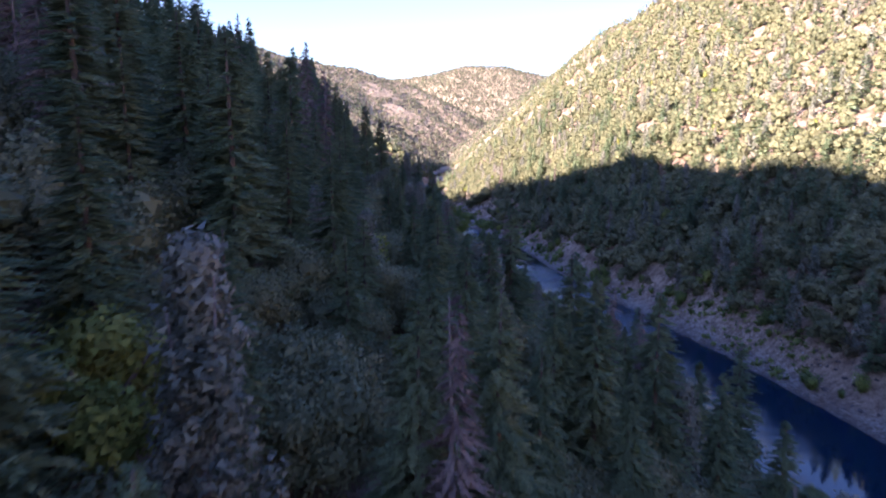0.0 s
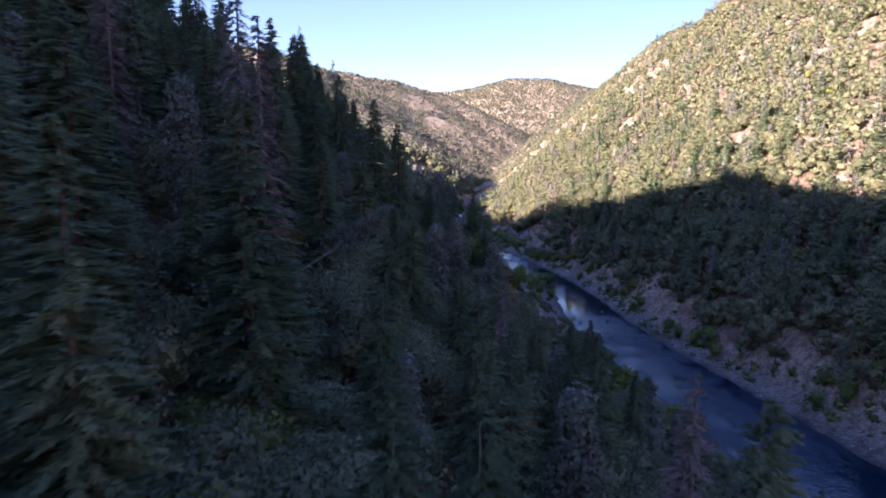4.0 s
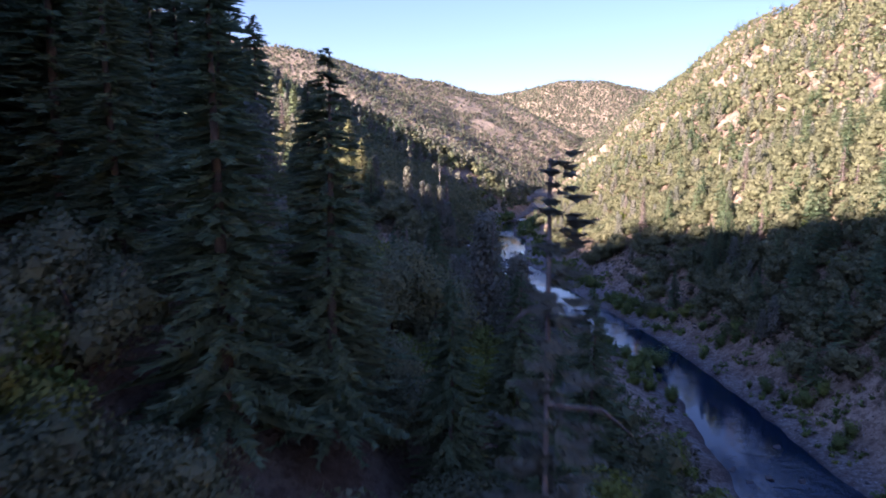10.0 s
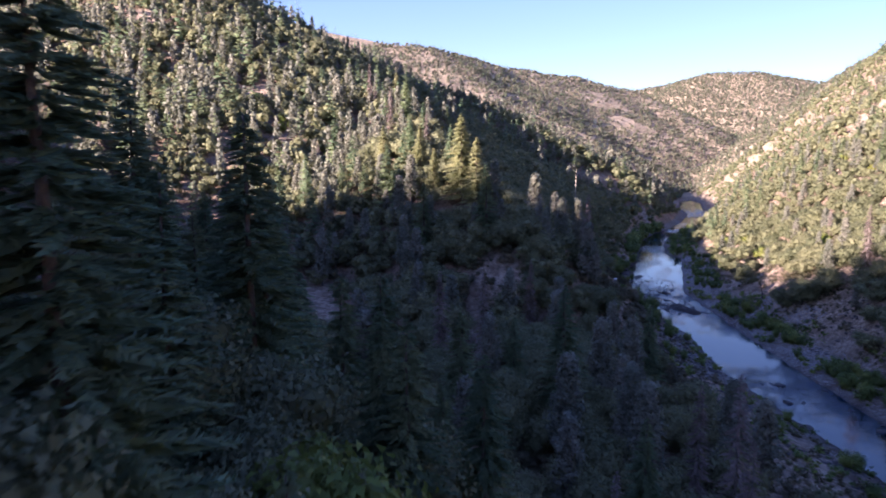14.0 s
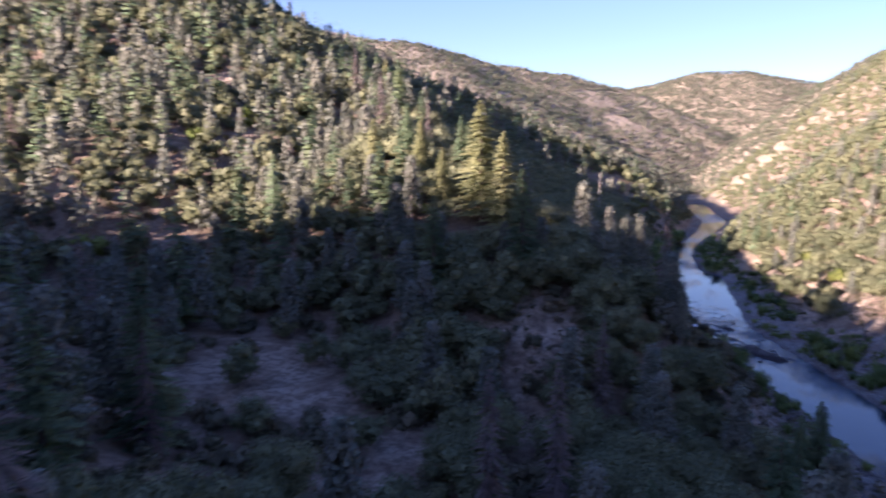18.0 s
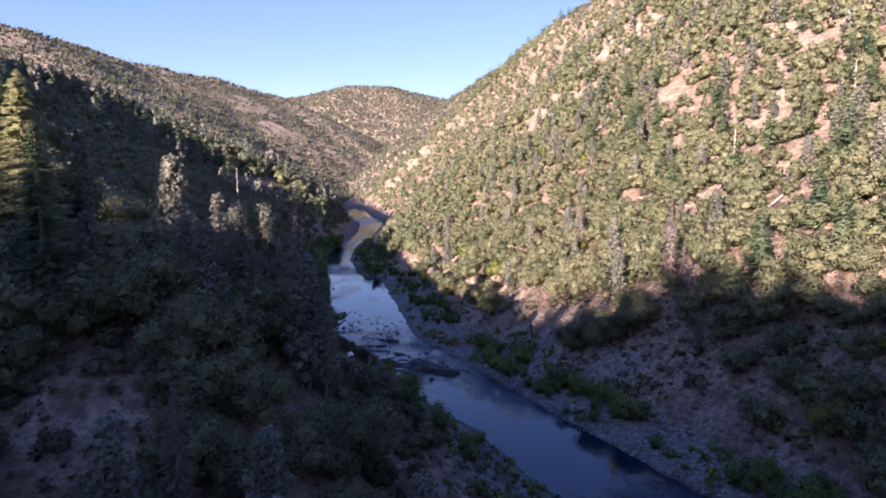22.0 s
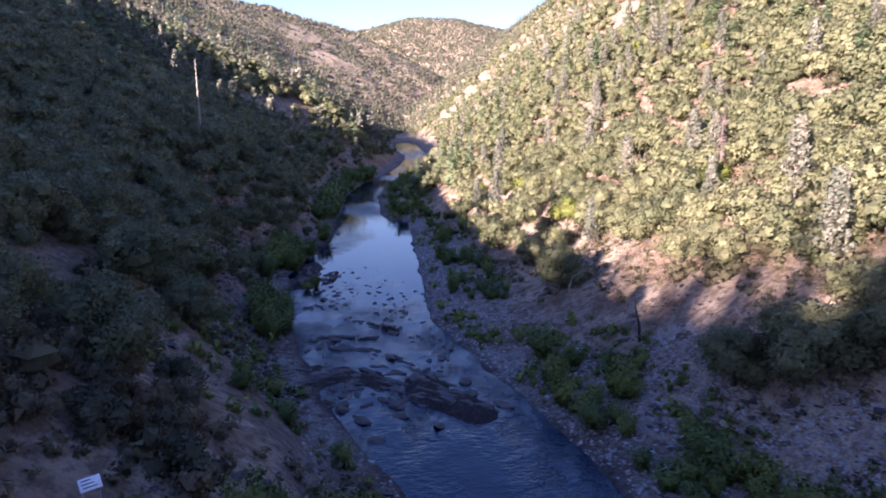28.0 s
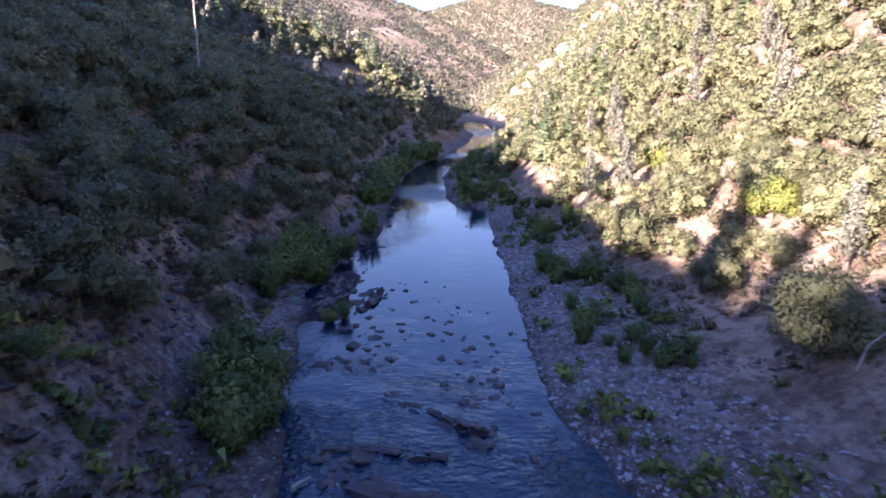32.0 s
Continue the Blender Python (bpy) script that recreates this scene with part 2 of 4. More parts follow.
def right_bank(y):
    return np.interp(y, [-600, 0, 90, 132, 168, 200, 228, 260, 294, 330, 357, 393, 412, 433, 480, 520, 527, 575, 612, 635, 700, 770, 830, 1000, 1300, 1800],
                     [170, 78, 69, 62, 54, 46, 40, 36, 30, 20, 11, 1, -4, -10, -10, -10, -17, -19, -15, -11, 4, 16, 12, 14, 18, 20])


def left_bank(y):
    return np.interp(y, [-600, 0, 120, 168, 204, 223, 274, 300, 320, 344, 372, 392, 407, 430, 463, 500, 580, 615, 643, 700, 770, 860, 1000, 1300, 1800],
                     [120, 50, 42, 35, 26, 23, 22, 15, 7, -3, -9, -17, -24.5, -30, -35, -30, -30, -26, -18, -8, -2, -8, -6, -2, 0])


def from_bank(x, y):
    """Metres outside the nearer bank; negative in the river."""
    return np.maximum(left_bank(y) - x, x - right_bank(y)) + 0.35 * np.maximum(y - 930, 0)


def away_from_line(x, y, line):
    best = np.full_like(x, 1e9)
    for (x0, y0), (x1, y1) in zip(line, line[1:]):
        vx, vy = x1 - x0, y1 - y0
        t = np.clip(((x - x0) * vx + (y - y0) * vy) / (vx * vx + vy * vy), 0, 1)
        best = np.minimum(best, np.hypot(x - x0 - t * vx, y - y0 - t * vy))
    return best


# crest lines of the hills: (x, y, height, fall of the sides)
CRESTS = [
    [(430, -600, 200, 0.58), (402, 0, 195, 0.58), (390, 250, 195, 0.58), (345, 380, 195, 0.58), (335, 430, 195, 0.60), (306, 530, 214, 0.70), (258, 640, 210, 0.82), (243, 700, 206, 0.86), (220, 850, 190, 0.9), (224, 1050, 178, 0.86), (200, 1250, 158, 0.8), (226, 1500, 166, 0.8)],
    # the next three crests have out-of-view heights chosen for the shade they cast
    [(-340, -600, 250, 0.85), (-265, -200, 224, 0.9), (-236, -60, 199, 0.82), (-216, 40, 163, 0.66), (-200, 120, 136, 0.6), (-168, 165, 112, 0.7), (-150, 180, 100, 0.75), (-120, 180, 88, 0.75), (-82, 180, 71, 0.75), (-57, 180, 59, 0.72), (-38, 180, 46, 0.7), (-16, 181, 29, 0.65), (0, 186, 16, 0.6), (14, 194, 7, 0.6)],
    [(-150, 180, 100, 0.75), (-190, 202, 102, 0.7), (-230, 212, 104, 0.65), (-275, 224, 92, 0.6), (-340, 245, 80, 0.55), (-400, 262, 82, 0.55), (-700, 300, 110, 0.55)],
    [(-38, 354, 9, 0.62), (-66, 364, 32, 0.62), (-103, 402, 50, 0.64), (-131, 466, 64, 0.64), (-185, 502, 84, 0.5), (-290, 538, 136, 0.5), (-360, 580, 183, 0.55), (-420, 640, 212, 0.55), (-700, 680, 300, 0.5)],
    [(-42, 640, 6, 0.52), (-66, 656, 24, 0.52), (-98, 692, 48, 0.52), (-131, 726, 70, 0.52), (-200, 758, 102, 0.52), (-264, 756, 122, 0.52), (-350, 722, 156, 0.52), (-450, 650, 200, 0.52)],
    [(-60, 1690, 168, 0.5), (-100, 1650, 184, 0.5), (-217, 1593, 210, 0.5), (-347, 1465, 225, 0.5), (-442, 1331, 244, 0.5), (-700, 1200, 280, 0.5)],
    [(-700, 2900, 280, 0.38), (-150, 2950, 308, 0.38), (-60, 2930, 322, 0.38), (90, 2900, 356, 0.38), (270, 2880, 352, 0.38), (410, 2850, 314, 0.38), (800, 2700, 220, 0.38)],
    [(-400, -700, 250, 0.5), (0, -640, 150, 0.5), (400, -700, 210, 0.5)],
]
TRAIL = [(12, 205), (-2, 236), (-9, 252), (-16, 275), (-23, 294), (-33, 325), (-41, 362), (-46, 400)]


# low shelves of slate that break the river surface: line and half width
LEDGES = [([(-23.5, 422.7), (-18.4, 421.3), (-13.9, 416.0), (-10.3, 409.0)], 0.9), ([(-29, 413.5), (-22, 414.5), (-14.2, 409.5), (-7.2, 402.0)], 3.0), ([(-27, 405), (-27, 397)], 1.6),
          ([(-22.5, 435.5), (-15.5, 429)], 0.8), ([(-26, 427.3), (-18.4, 426)], 0.7), ([(-32, 456), (-31, 470)], 2.3), ([(-27, 458), (-26, 464)], 0.9), ([(-31, 487), (-30, 520)], 0.8)]


def hills(x, y):
    total = np.full_like(x, -50.0)
    for line in CRESTS:
        top = np.full_like(x, -500.0)
        for (x0, y0, z0, f0), (x1, y1, z1, f1) in zip(line, line[1:]):
            vx, vy = x1 - x0, y1 - y0
            t = np.clip(((x - x0) * vx + (y - y0) * vy) / (vx * vx + vy * vy), 0, 1)
            d = np.hypot(x - x0 - t * vx, y - y0 - t * vy)
            top = np.maximum(top, z0 + t * (z1 - z0) - (f0 + t * (f1 - f0)) * (np.sqrt(d * d + 64.0) - 8.0))
        total = smax(total, top, 7.0)
    return total


def height(x, y):
    x, y = np.asarray(x, float), np.asarray(y, float)
    d = from_bank(x, y)
    rough = np.clip(d / 40.0, 0, 1)
    plain = np.where(d < 0, np.maximum(0.16 * d, -1.1), 1.3 * (1 - np.exp(-np.maximum(d, 0) / 5.0)) + 0.055 * np.minimum(d, 400))
    bench = (x < left_bank(y)) * np.clip((y - 225) / 30, 0, 1) * np.clip((420 - y) / 40, 0, 1)
    plain = plain + bench * 0.13 * np.clip(d - 6, 0, 60)
    ledge = 0.0 * x
    for line, wide in LEDGES:
        ledge = np.maximum(ledge, np.clip(1.5 - away_from_line(x, y, line) / wide, 0, 1))
    plain = plain + ledge * np.clip(0.28 + 1.8 * (fnoise(x / 2.6, y / 5.0, 3) - 0.5) - plain, 0, 1.6)
    h = hills(x, y)
    h = h + rough * (12.0 * (fnoise(x / 70.0, y / 70.0) - 0.55) + 5.0 * (fnoise(x / 16.0 + 40, y / 16.0) - 0.5))
    z = smax(plain, h, 3.0)
    z = np.minimum(z, plain + np.where(x > right_bank(y), np.interp(y, [760, 1000, 1400], [0.8, 1.0, 2.0]) * np.maximum(d - np.interp(y, [300, 360], [6.0, 12.0]), 0), np.interp(y, [620, 1000, 1400], [1.0, 1.0, 2.0]) * np.maximum(d - np.interp(y, [620, 1000], [5.0, 12.0]), 0)))
    shore = np.clip(1 - np.abs(d) / 30.0, 0, 1)
    return z + shore * 0.4 * (fnoise(x / 4.5, y / 4.5, 3) - 0.5)


def mesh_of(name, verts, tris, *rest):
    """Mesh from arrays; rest is [normals,] material [, smooth]."""
    normals = rest[0] if isinstance(rest[0], np.ndarray) else None
    rest = rest[1:] if normals is not None else rest
    material, smooth = rest[0], (rest[1] if len(rest) > 1 else True)
    me = bpy.data.meshes.new(name)
    verts, tris = np.asarray(verts, np.float32), np.asarray(tris, np.int32)
    if normals is not None:
        a, b2, c = verts[tris[:, 0]], verts[tris[:, 1]], verts[tris[:, 2]]
        turned = np.einsum("ij,ij->i", np.cross(b2 - a, c - a), normals[tris].sum(1)) < 0
        tris = np.where(turned[:, None], tris[:, ::-1], tris)
    k = tris.shape[1]
    me.vertices.add(len(verts))
    me.vertices.foreach_set("co", verts.ravel())
    me.loops.add(tris.size)
    me.loops.foreach_set("vertex_index", tris.ravel())
    me.polygons.add(len(tris))
    me.polygons.foreach_set("loop_start", np.arange(len(tris), dtype=np.int32) * k)
    me.polygons.foreach_set("use_smooth", np.full(len(tris), smooth))
    me.update(calc_edges=True)
    me.materials.append(material)
    if normals is not None:
        me.normals_split_custom_set_from_vertices(normals.astype(np.float32))
    return me


def sheet(xs, ys):
    gx, gy = np.meshgrid(xs, ys)
    n, m = len(xs), len(ys)
    idx = np.arange(n * m).reshape(m, n)
    quads = np.stack([idx[:-1, :-1], idx[:-1, 1:], idx[1:, 1:], idx[1:, :-1]], -1).reshape(-1, 4)
    return gx.ravel(), gy.ravel(), quads


def steps(*spans):
    out = [np.arange(a, b2, s) for a, b2, s in spans]
    return np.concatenate(out + [[spans[-1][1]]])


gx, gy, quads = sheet(steps((-4500, -900, 300), (-900, -300, 20), (-300, -90, 6), (-90, -42, 1.8), (-42, 2, 1.0), (2, 110, 1.8), (110, 330, 6), (330, 900, 30), (900, 4500, 300)),
                      steps((-4500, -700, 300), (-700, -60, 20), (-60, 180, 4), (180, 394, 1.8), (394, 474, 1.1), (474, 490, 2.0), (490, 800, 4), (800, 1700, 14), (1700, 3300, 40), (3300, 4700, 200)))
gz = height(gx, gy)
far = np.maximum(np.hypot(gx, gy - 1000) - 2300, 0)
gz = np.where(far > 0, np.maximum(gz, 0) + np.minimum(far * 0.02, 20), gz)
ground_mesh = mesh_of("ground", np.stack([gx, gy, gz], -1), quads, GROUND, True)
bank = np.clip(1.2 - from_bank(gx, gy) / np.where((gx < left_bank(gy)) & (gy > 330) & (gy < 440), 22.0, np.where((gx > right_bank(gy)) & (gy > 325) & (gy < 520), 15.0, 8.0)) + 0.7 * (fnoise(gx / 14, gy / 14) - 0.5), 0, 1) * (gz < 9)
ground_mesh.attributes.new("bank", "FLOAT", "POINT").data.foreach_set("value", bank.astype(np.float32))

meadow = np.clip((gy - 850) / 150, 0, 1)
ground_mesh.attributes.new("meadow", "FLOAT", "POINT").data.foreach_set("value", meadow.astype(np.float32))
bed = np.clip(1.0 - (from_bank(gx, gy) + 0.4) / 1.4, 0, 1)
ground_mesh.attributes.new("bed", "FLOAT", "POINT").data.foreach_set("value", bed.astype(np.float32))


# open places with little cover: x, y, half length along x, half length along y
OPENINGS = [(73, 405, 9, 7), (57, 385, 8, 9), (83, 471, 7, 7), (42, 459, 4, 5), (69, 426, 5, 6), (112, 450, 9, 7), (81, 594, 9, 10), (17, 424, 9, 9), (11, 440, 7, 8), (39, 458, 4, 6),
            (93, 315, 6, 9), (90, 490, 6, 9), (35, 331, 5, 12), (51, 255, 4, 8), (-120, 735, 20, 16), (-201, 459, 10, 8), (-298, 489, 26, 10), (-427, 531, 40, 16), (-270, 426, 12, 8),
            (-80, 314, 6, 10), (-51, 318, 6, 10), (-34, 327, 5, 9), (-66, 304, 8, 6), (-323, 1165, 40, 30), (-150, 1490, 46, 50), (-85, 1402, 40, 40), (-40, 1240, 25, 30), (115, 540, 8, 9), (140, 480, 9, 7)]


def openness(x, y):
    """1 inside an open place, fading out raggedly at its edge."""
    out = 0.0 * x
    ragged = 0.9 * (fnoise(x / 7.0 + 3, y / 7.0 + 8, 3) - 0.5)
    for x0, y0, a, b2 in OPENINGS:
        out = np.maximum(out, np.clip(1.8 - 1.4 * np.hypot((x - x0) / a, (y - y0) / b2) + 1.4 * ragged, 0, 1))
    return out


def tree_cover(x, y):
    """How closely the trees stand, 0 to 1, by place."""
    n = fnoise(x / 55.0 + 5, y / 55.0 + 3, 3)
    m = fnoise(x / 17.0 + 25, y / 17.0 + 13, 3)
    bare = np.clip((m * 0.65 + n * 0.35 - 0.575) / 0.09, 0, 1)
    cover = np.where(x > right_bank(y), 1.0 - 0.6 * bare * np.clip((x - right_bank(y)) / 130, 0.2, 1), 1.0)
    left = x < left_bank(y)
    cover = np.where(left & (y < 240), 1.0, cover)
    bowl = np.clip((m * 0.7 + n * 0.3 - 0.49) / 0.09, 0, 1)
    cover = np.where(left & (y >= 240) & (y < 480) & (x < -30), 1.0 - 0.5 * bowl * np.clip((-x - 45) / 130, 0.15, 1), cover)
    cover = np.where(left & (y >= 240) & (y < 345) & (x > -110), 1.0 - np.interp(y, [280, 292, 332, 344], [0.15, 0.9, 0.9, 0.15]) * np.clip((m * 0.7 + n * 0.3 - 0.455) / 0.06, 0, 1) * (x < -34), cover)
    cover = np.where(left & (y >= 480), 1.0 - 0.6 * np.clip((n - 0.60) / 0.08, 0, 1), cover)
    cover = cover * (1 - 0.9 * openness(x, y))
    cover = np.where(away_from_line(x, y, TRAIL) < 1.7, 0.0, cover)
    return np.clip(cover, 0.0, 1.0)


litter = tree_cover(gx, gy) * np.clip((from_bank(gx, gy) - 20) / 20, 0, 1) * np.clip((900 - gy) / 100, 0, 1) * np.where(gx > right_bank(gy), np.where((gy < 340) & (from_bank(gx, gy) < 60), 0.4, 0.08), 0.6)
ground_mesh.attributes.new("litter", "FLOAT", "POINT").data.foreach_set("value", litter.astype(np.float32))
trail = np.clip(1.6 - away_from_line(gx, gy, TRAIL) / 1.3 + 1.2 * (fnoise(gx / 5, gy / 5, 2) - 0.5), 0, 1)
ground_mesh.attributes.new("trail", "FLOAT", "POINT").data.foreach_set("value", trail.astype(np.float32))
tagged(new("ground", ground_mesh), "dry canyon hillsides of tan grass, reddish soil and grey river gravel", "ground", kind="structure")

wx, wy, wq = sheet(steps((-70, -44, 4.0), (-44, 12, 0.8), (12, 72, 2.0), (72, 180, 12)), steps((-650, 0, 30), (0, 140, 4.0), (140, 385, 1.6), (385, 475, 0.8), (475, 660, 1.8), (660, 960, 10)))
riffle = np.zeros_like(wx)
for y0, half in ((415, 34), (545, 12), (335, 14), (790, 40), (205, 34), (165, 16), (640, 8)):
    riffle = np.maximum(riffle, np.clip(1.3 - np.abs(wy - y0) / half, 0, 1))
riffle *= np.clip(2.2 * fnoise(wx / 9, wy / 14, 3) - 0.35, 0, 1)
wz = riffle * 0.22 * (fnoise(wx / 1.9, wy / 3.0, 3) - 0.5)
water_mesh = mesh_of("water", np.stack([wx, wy, wz], -1), wq, WATER, True)
water_mesh.attributes.new("riffle", "FLOAT", "POINT").data.foreach_set("value", riffle.astype(np.float32))
tagged(new("water", water_mesh), "shallow mountain river with calm pools and dark riffles reflecting blue sky", "river", kind="structure")


# ---- foliage shapes ----
def unit(v):
    return v / np.maximum(np.linalg.norm(v, axis=-1, keepdims=True), 1e-9)


def sprays(centres, normals, size, r, jitter=0.7, long=1.0):
    """One leafy triangle at each centre, lying roughly across its normal."""
    n = len(centres)
    nn = unit(normals + jitter * r.normal(size=(n, 3)))
    u = unit(np.cross(nn, r.normal(size=(n, 3))))
    w = np.cross(nn, u)
    s = (size * r.uniform(0.6, 1.35, (n, 1)))
    a = centres + u * s * long
    b2 = centres - u * s * 0.6 * long + w * s * 0.75
    c = centres - u * s * 0.5 * long - w * s * 0.8
    round_about = unit(normals + 0.22 * r.normal(size=(n, 3)))
    return np.stack([a, b2, c], 1).reshape(-1, 3), np.arange(3 * n).reshape(-1, 3), np.repeat(round_about, 3, 0)


def joined(parts):
    vs, fs, ns, k = [], [], [], 0
    shaded = any(len(p) > 2 for p in parts)
    for p in parts:
        vs.append(p[0])
        fs.append(p[1] + k)
        ns.append(p[2] if len(p) > 2 else unit(p[0] - p[0].mean(0)))
        k += len(p[0])
    out = (np.concatenate(vs), np.concatenate(fs))
    return out + (np.concatenate(ns),) if shaded else out


def ball(level):
    bm = bmesh.new()
    bmesh.ops.create_icosphere(bm, subdivisions=level, radius=1.0)
    v = np.array([p.co[:] for p in bm.verts])
    f = np.array([[q.index for q in t.verts] for t in bm.faces])
    bm.free()
    return v, f


BALL = {k: ball(k) for k in (1, 2)}


def oak_crown(seed, lumps, leaves, size, squash=0.95, radius=4.2, base=0.3, level=1, core=0.7):
    """Crown of rounded leaf masses with ragged leaves standing out of them."""
    r = np.random.default_rng(seed)
    ang = r.uniform(0, 2 * np.pi, lumps) + np.arange(lumps) * 2.4
    rad = radius * np.sqrt(np.linspace(0.02, 0.55, lumps)) * r.uniform(0.85, 1.1, lumps)
    c = np.stack([np.cos(ang) * rad, np.sin(ang) * rad, base + radius * squash * (0.42 + 1.05 * (1 - 0.6 * (rad / radius) ** 2) * r.permutation(np.linspace(0.0, 1.0, lumps)))], -1)
    lr = radius * r.uniform(0.36, 0.52, lumps) * (1.05 if lumps > 7 else 1.25)
    parts = []
    bv, bf = BALL[level]
    for k in range(lumps):
        patch = bv[bf]
        middle = patch.mean(1, keepdims=True)
        patch = (middle + (patch - middle) * r.uniform(0.9, 1.35, (len(bf), 1, 1))) * r.uniform(0.75, 1.2, (len(bf), 1, 1)) + r.normal(size=patch.shape) * 0.07
        shade = np.repeat(unit(middle[:, 0] + 0.25 * r.normal(size=(len(bf), 3))), 3, 0)
        parts.append((c[k] + patch.reshape(-1, 3) * lr[k] * np.array([1.0, 1.0, 0.85]) * core, np.arange(3 * len(bf)).reshape(-1, 3), shade))
    which = r.integers(0, lumps, leaves)
    d = unit(r.normal(size=(leaves, 3)) + np.array([0, 0, 0.35]))
    p = c[which] + d * (lr[which] * r.uniform(0.66, 1.08, leaves))[:, None] * np.array([1, 1, 0.85])
    leaf = sprays(p, d, size, r)
    whole = unit(p - np.array([0, 0, base + radius * squash * 0.55]))
    parts.append((leaf[0], leaf[1], unit(leaf[2] * 0.65 + np.repeat(whole, 3, 0) * 0.5)))
    return joined(parts)


def fir_crown(seed, levels, arms, per_arm, height_m=20.0, radius=4.4, thin=1.0, bare=0.05, spray=0.55, droop=0.16, needle=0.42):
    """Tiers of drooping boughs round a straight stem, each feathered on both sides with needle sprays."""
    r = np.random.default_rng(seed)
    k = np.repeat(np.arange(levels), arms)
    k = k[r.random(len(k)) < thin]
    n = len(k)
    f = (k + r.uniform(0, 1, n)) / levels
    z0 = height_m * (bare + (0.985 - bare) * f)
    rr = (radius * (1 - f) ** 0.68 * r.uniform(0.88, 1.06, levels)[k] + 0.2) * r.uniform(0.6, 1.15, n)
    a = r.uniform(0, 2 * np.pi, n)
    out = np.stack([np.cos(a), np.sin(a), 0 * a], -1)
    side = np.stack([-np.sin(a), np.cos(a), 0 * a], -1)
    up = np.array([0, 0, 1.0])

    def along(q):
        return out * (rr * q)[:, None] + up * (z0 + 0.10 * rr - droop * rr * q ** 1.6)[:, None]

    wide = ((0.04 if per_arm > 6 else 0.09) * rr + 0.07)[:, None]
    bough = np.stack([along(0.0 * rr), along(0.5 + 0 * rr) + side * wide - up * wide, along(1.0 + 0 * rr), along(0.5 + 0 * rr) - side * wide - up * wide], 1).reshape(-1, 3)
    base = np.arange(n)[:, None] * 4
    tris = np.concatenate([base + [0, 2, 1], base + [0, 3, 2]])
    lie = unit(out * 0.8 + up * 0.55)
    parts = [(bough, tris, np.repeat(lie, 4, 0))]
    if per_arm:
        b2 = np.repeat(np.arange(n), per_arm)
        q = r.uniform(0.18, 1.0, len(b2))
        sign = r.choice([-1.0, 1.0], len(b2))[:, None]
        root = (out * (rr)[:, None])[b2] * q[:, None] + up * (z0[b2] + 0.10 * rr[b2] - droop * rr[b2] * q ** 1.6)[:, None]
        ln = (spray * (0.5 + 0.9 * (1 - q)) * (0.45 + 0.3 * rr[b2]) * r.uniform(0.7, 1.3, len(b2)))[:, None]
        way = unit(out[b2] * 0.75 + side[b2] * sign * r.uniform(0.3, 1.1, (len(b2), 1)) + up * r.uniform(-0.5, 0.35, (len(b2), 1)))
        across = unit(np.cross(way, up)) * needle * ln + up * r.uniform(-0.2, 0.2, (len(b2), 1)) * ln
        v = np.stack([root + across - way * 0.2 * ln, root - across - way * 0.2 * ln, root + way * 1.15 * ln], 1).reshape(-1, 3)
        parts.append((v, np.arange(3 * len(b2)).reshape(-1, 3), np.repeat(unit(lie[b2] + 0.3 * r.normal(size=(len(b2), 3))), 3, 0)))
    return joined(parts)


def pine_crown(seed, clumps, per_clump, size, height_m=16.0, radius=3.0):
    """Open, forked crown of loose tufts with sky between them."""
    r = np.random.default_rng(seed)
    f = np.linspace(0.22, 1.0, clumps)
    a = np.arange(clumps) * 2.4 + r.uniform(0, 1, clumps)
    rad = radius * (0.08 + 0.92 * np.sin(np.clip((1.05 - f) * 1.75, 0.0, 1.45))) * r.uniform(0.2, 0.85, clumps)
    c = np.stack([np.cos(a) * rad, np.sin(a) * rad, f * height_m * 0.96], -1)
    which = np.repeat(np.arange(clumps), per_clump)
    d = unit(r.normal(size=(len(which), 3)) + np.array([0, 0, 0.5]))
    p = c[which] + d * (radius * 0.36 * r.uniform(0.3, 1.05, (len(which), 1)))
    return joined([sprays(p, d + [0, 0, 0.3], size, r, 0.6, 1.5)])


def tube(path, radii, sides=6):
    """A tapering round stem along a path."""
    path = np.asarray(path, float)
    n = len(path)
    vs = []
    for k in range(n):
        d = unit(path[min(k + 1, n - 1)] - path[max(k - 1, 0)])
        u = unit(np.cross(d, [0.31, 0.92, 0.11]))
        w = np.cross(d, u)
        for j in range(sides):
            t = 2 * np.pi * j / sides
            vs.append(path[k] + radii[k] * (np.cos(t) * u + np.sin(t) * w))
    fs = []
    for k in range(n - 1):
        for j in range(sides):
            a, b2 = k * sides + j, k * sides + (j + 1) % sides
            fs += [[a, b2, b2 + sides], [a, b2 + sides, a + sides]]
    for j in range(1, sides - 1):
        fs.append([(n - 1) * sides, (n - 1) * sides + j, (n - 1) * sides + j + 1])
    return np.array(vs), np.array(fs)


def oak_trunk(seed):
    r = np.random.default_rng(seed)
    parts = [tube([(0, 0, -1.2), (0.1, 0, 1.0), (0.2, 0.1, 2.4)], [0.42, 0.32, 0.26])]
    for k in range(5):
        a = 2 * np.pi * k / 5 + r.uniform(-0.4, 0.4)
        parts.append(tube([(0.2, 0.1, 2.1), (1.2 * np.cos(a), 1.2 * np.sin(a), 3.6), (2.4 * np.cos(a), 2.4 * np.sin(a), 5.2)], [0.2, 0.13, 0.05], 5))
    return joined(parts)


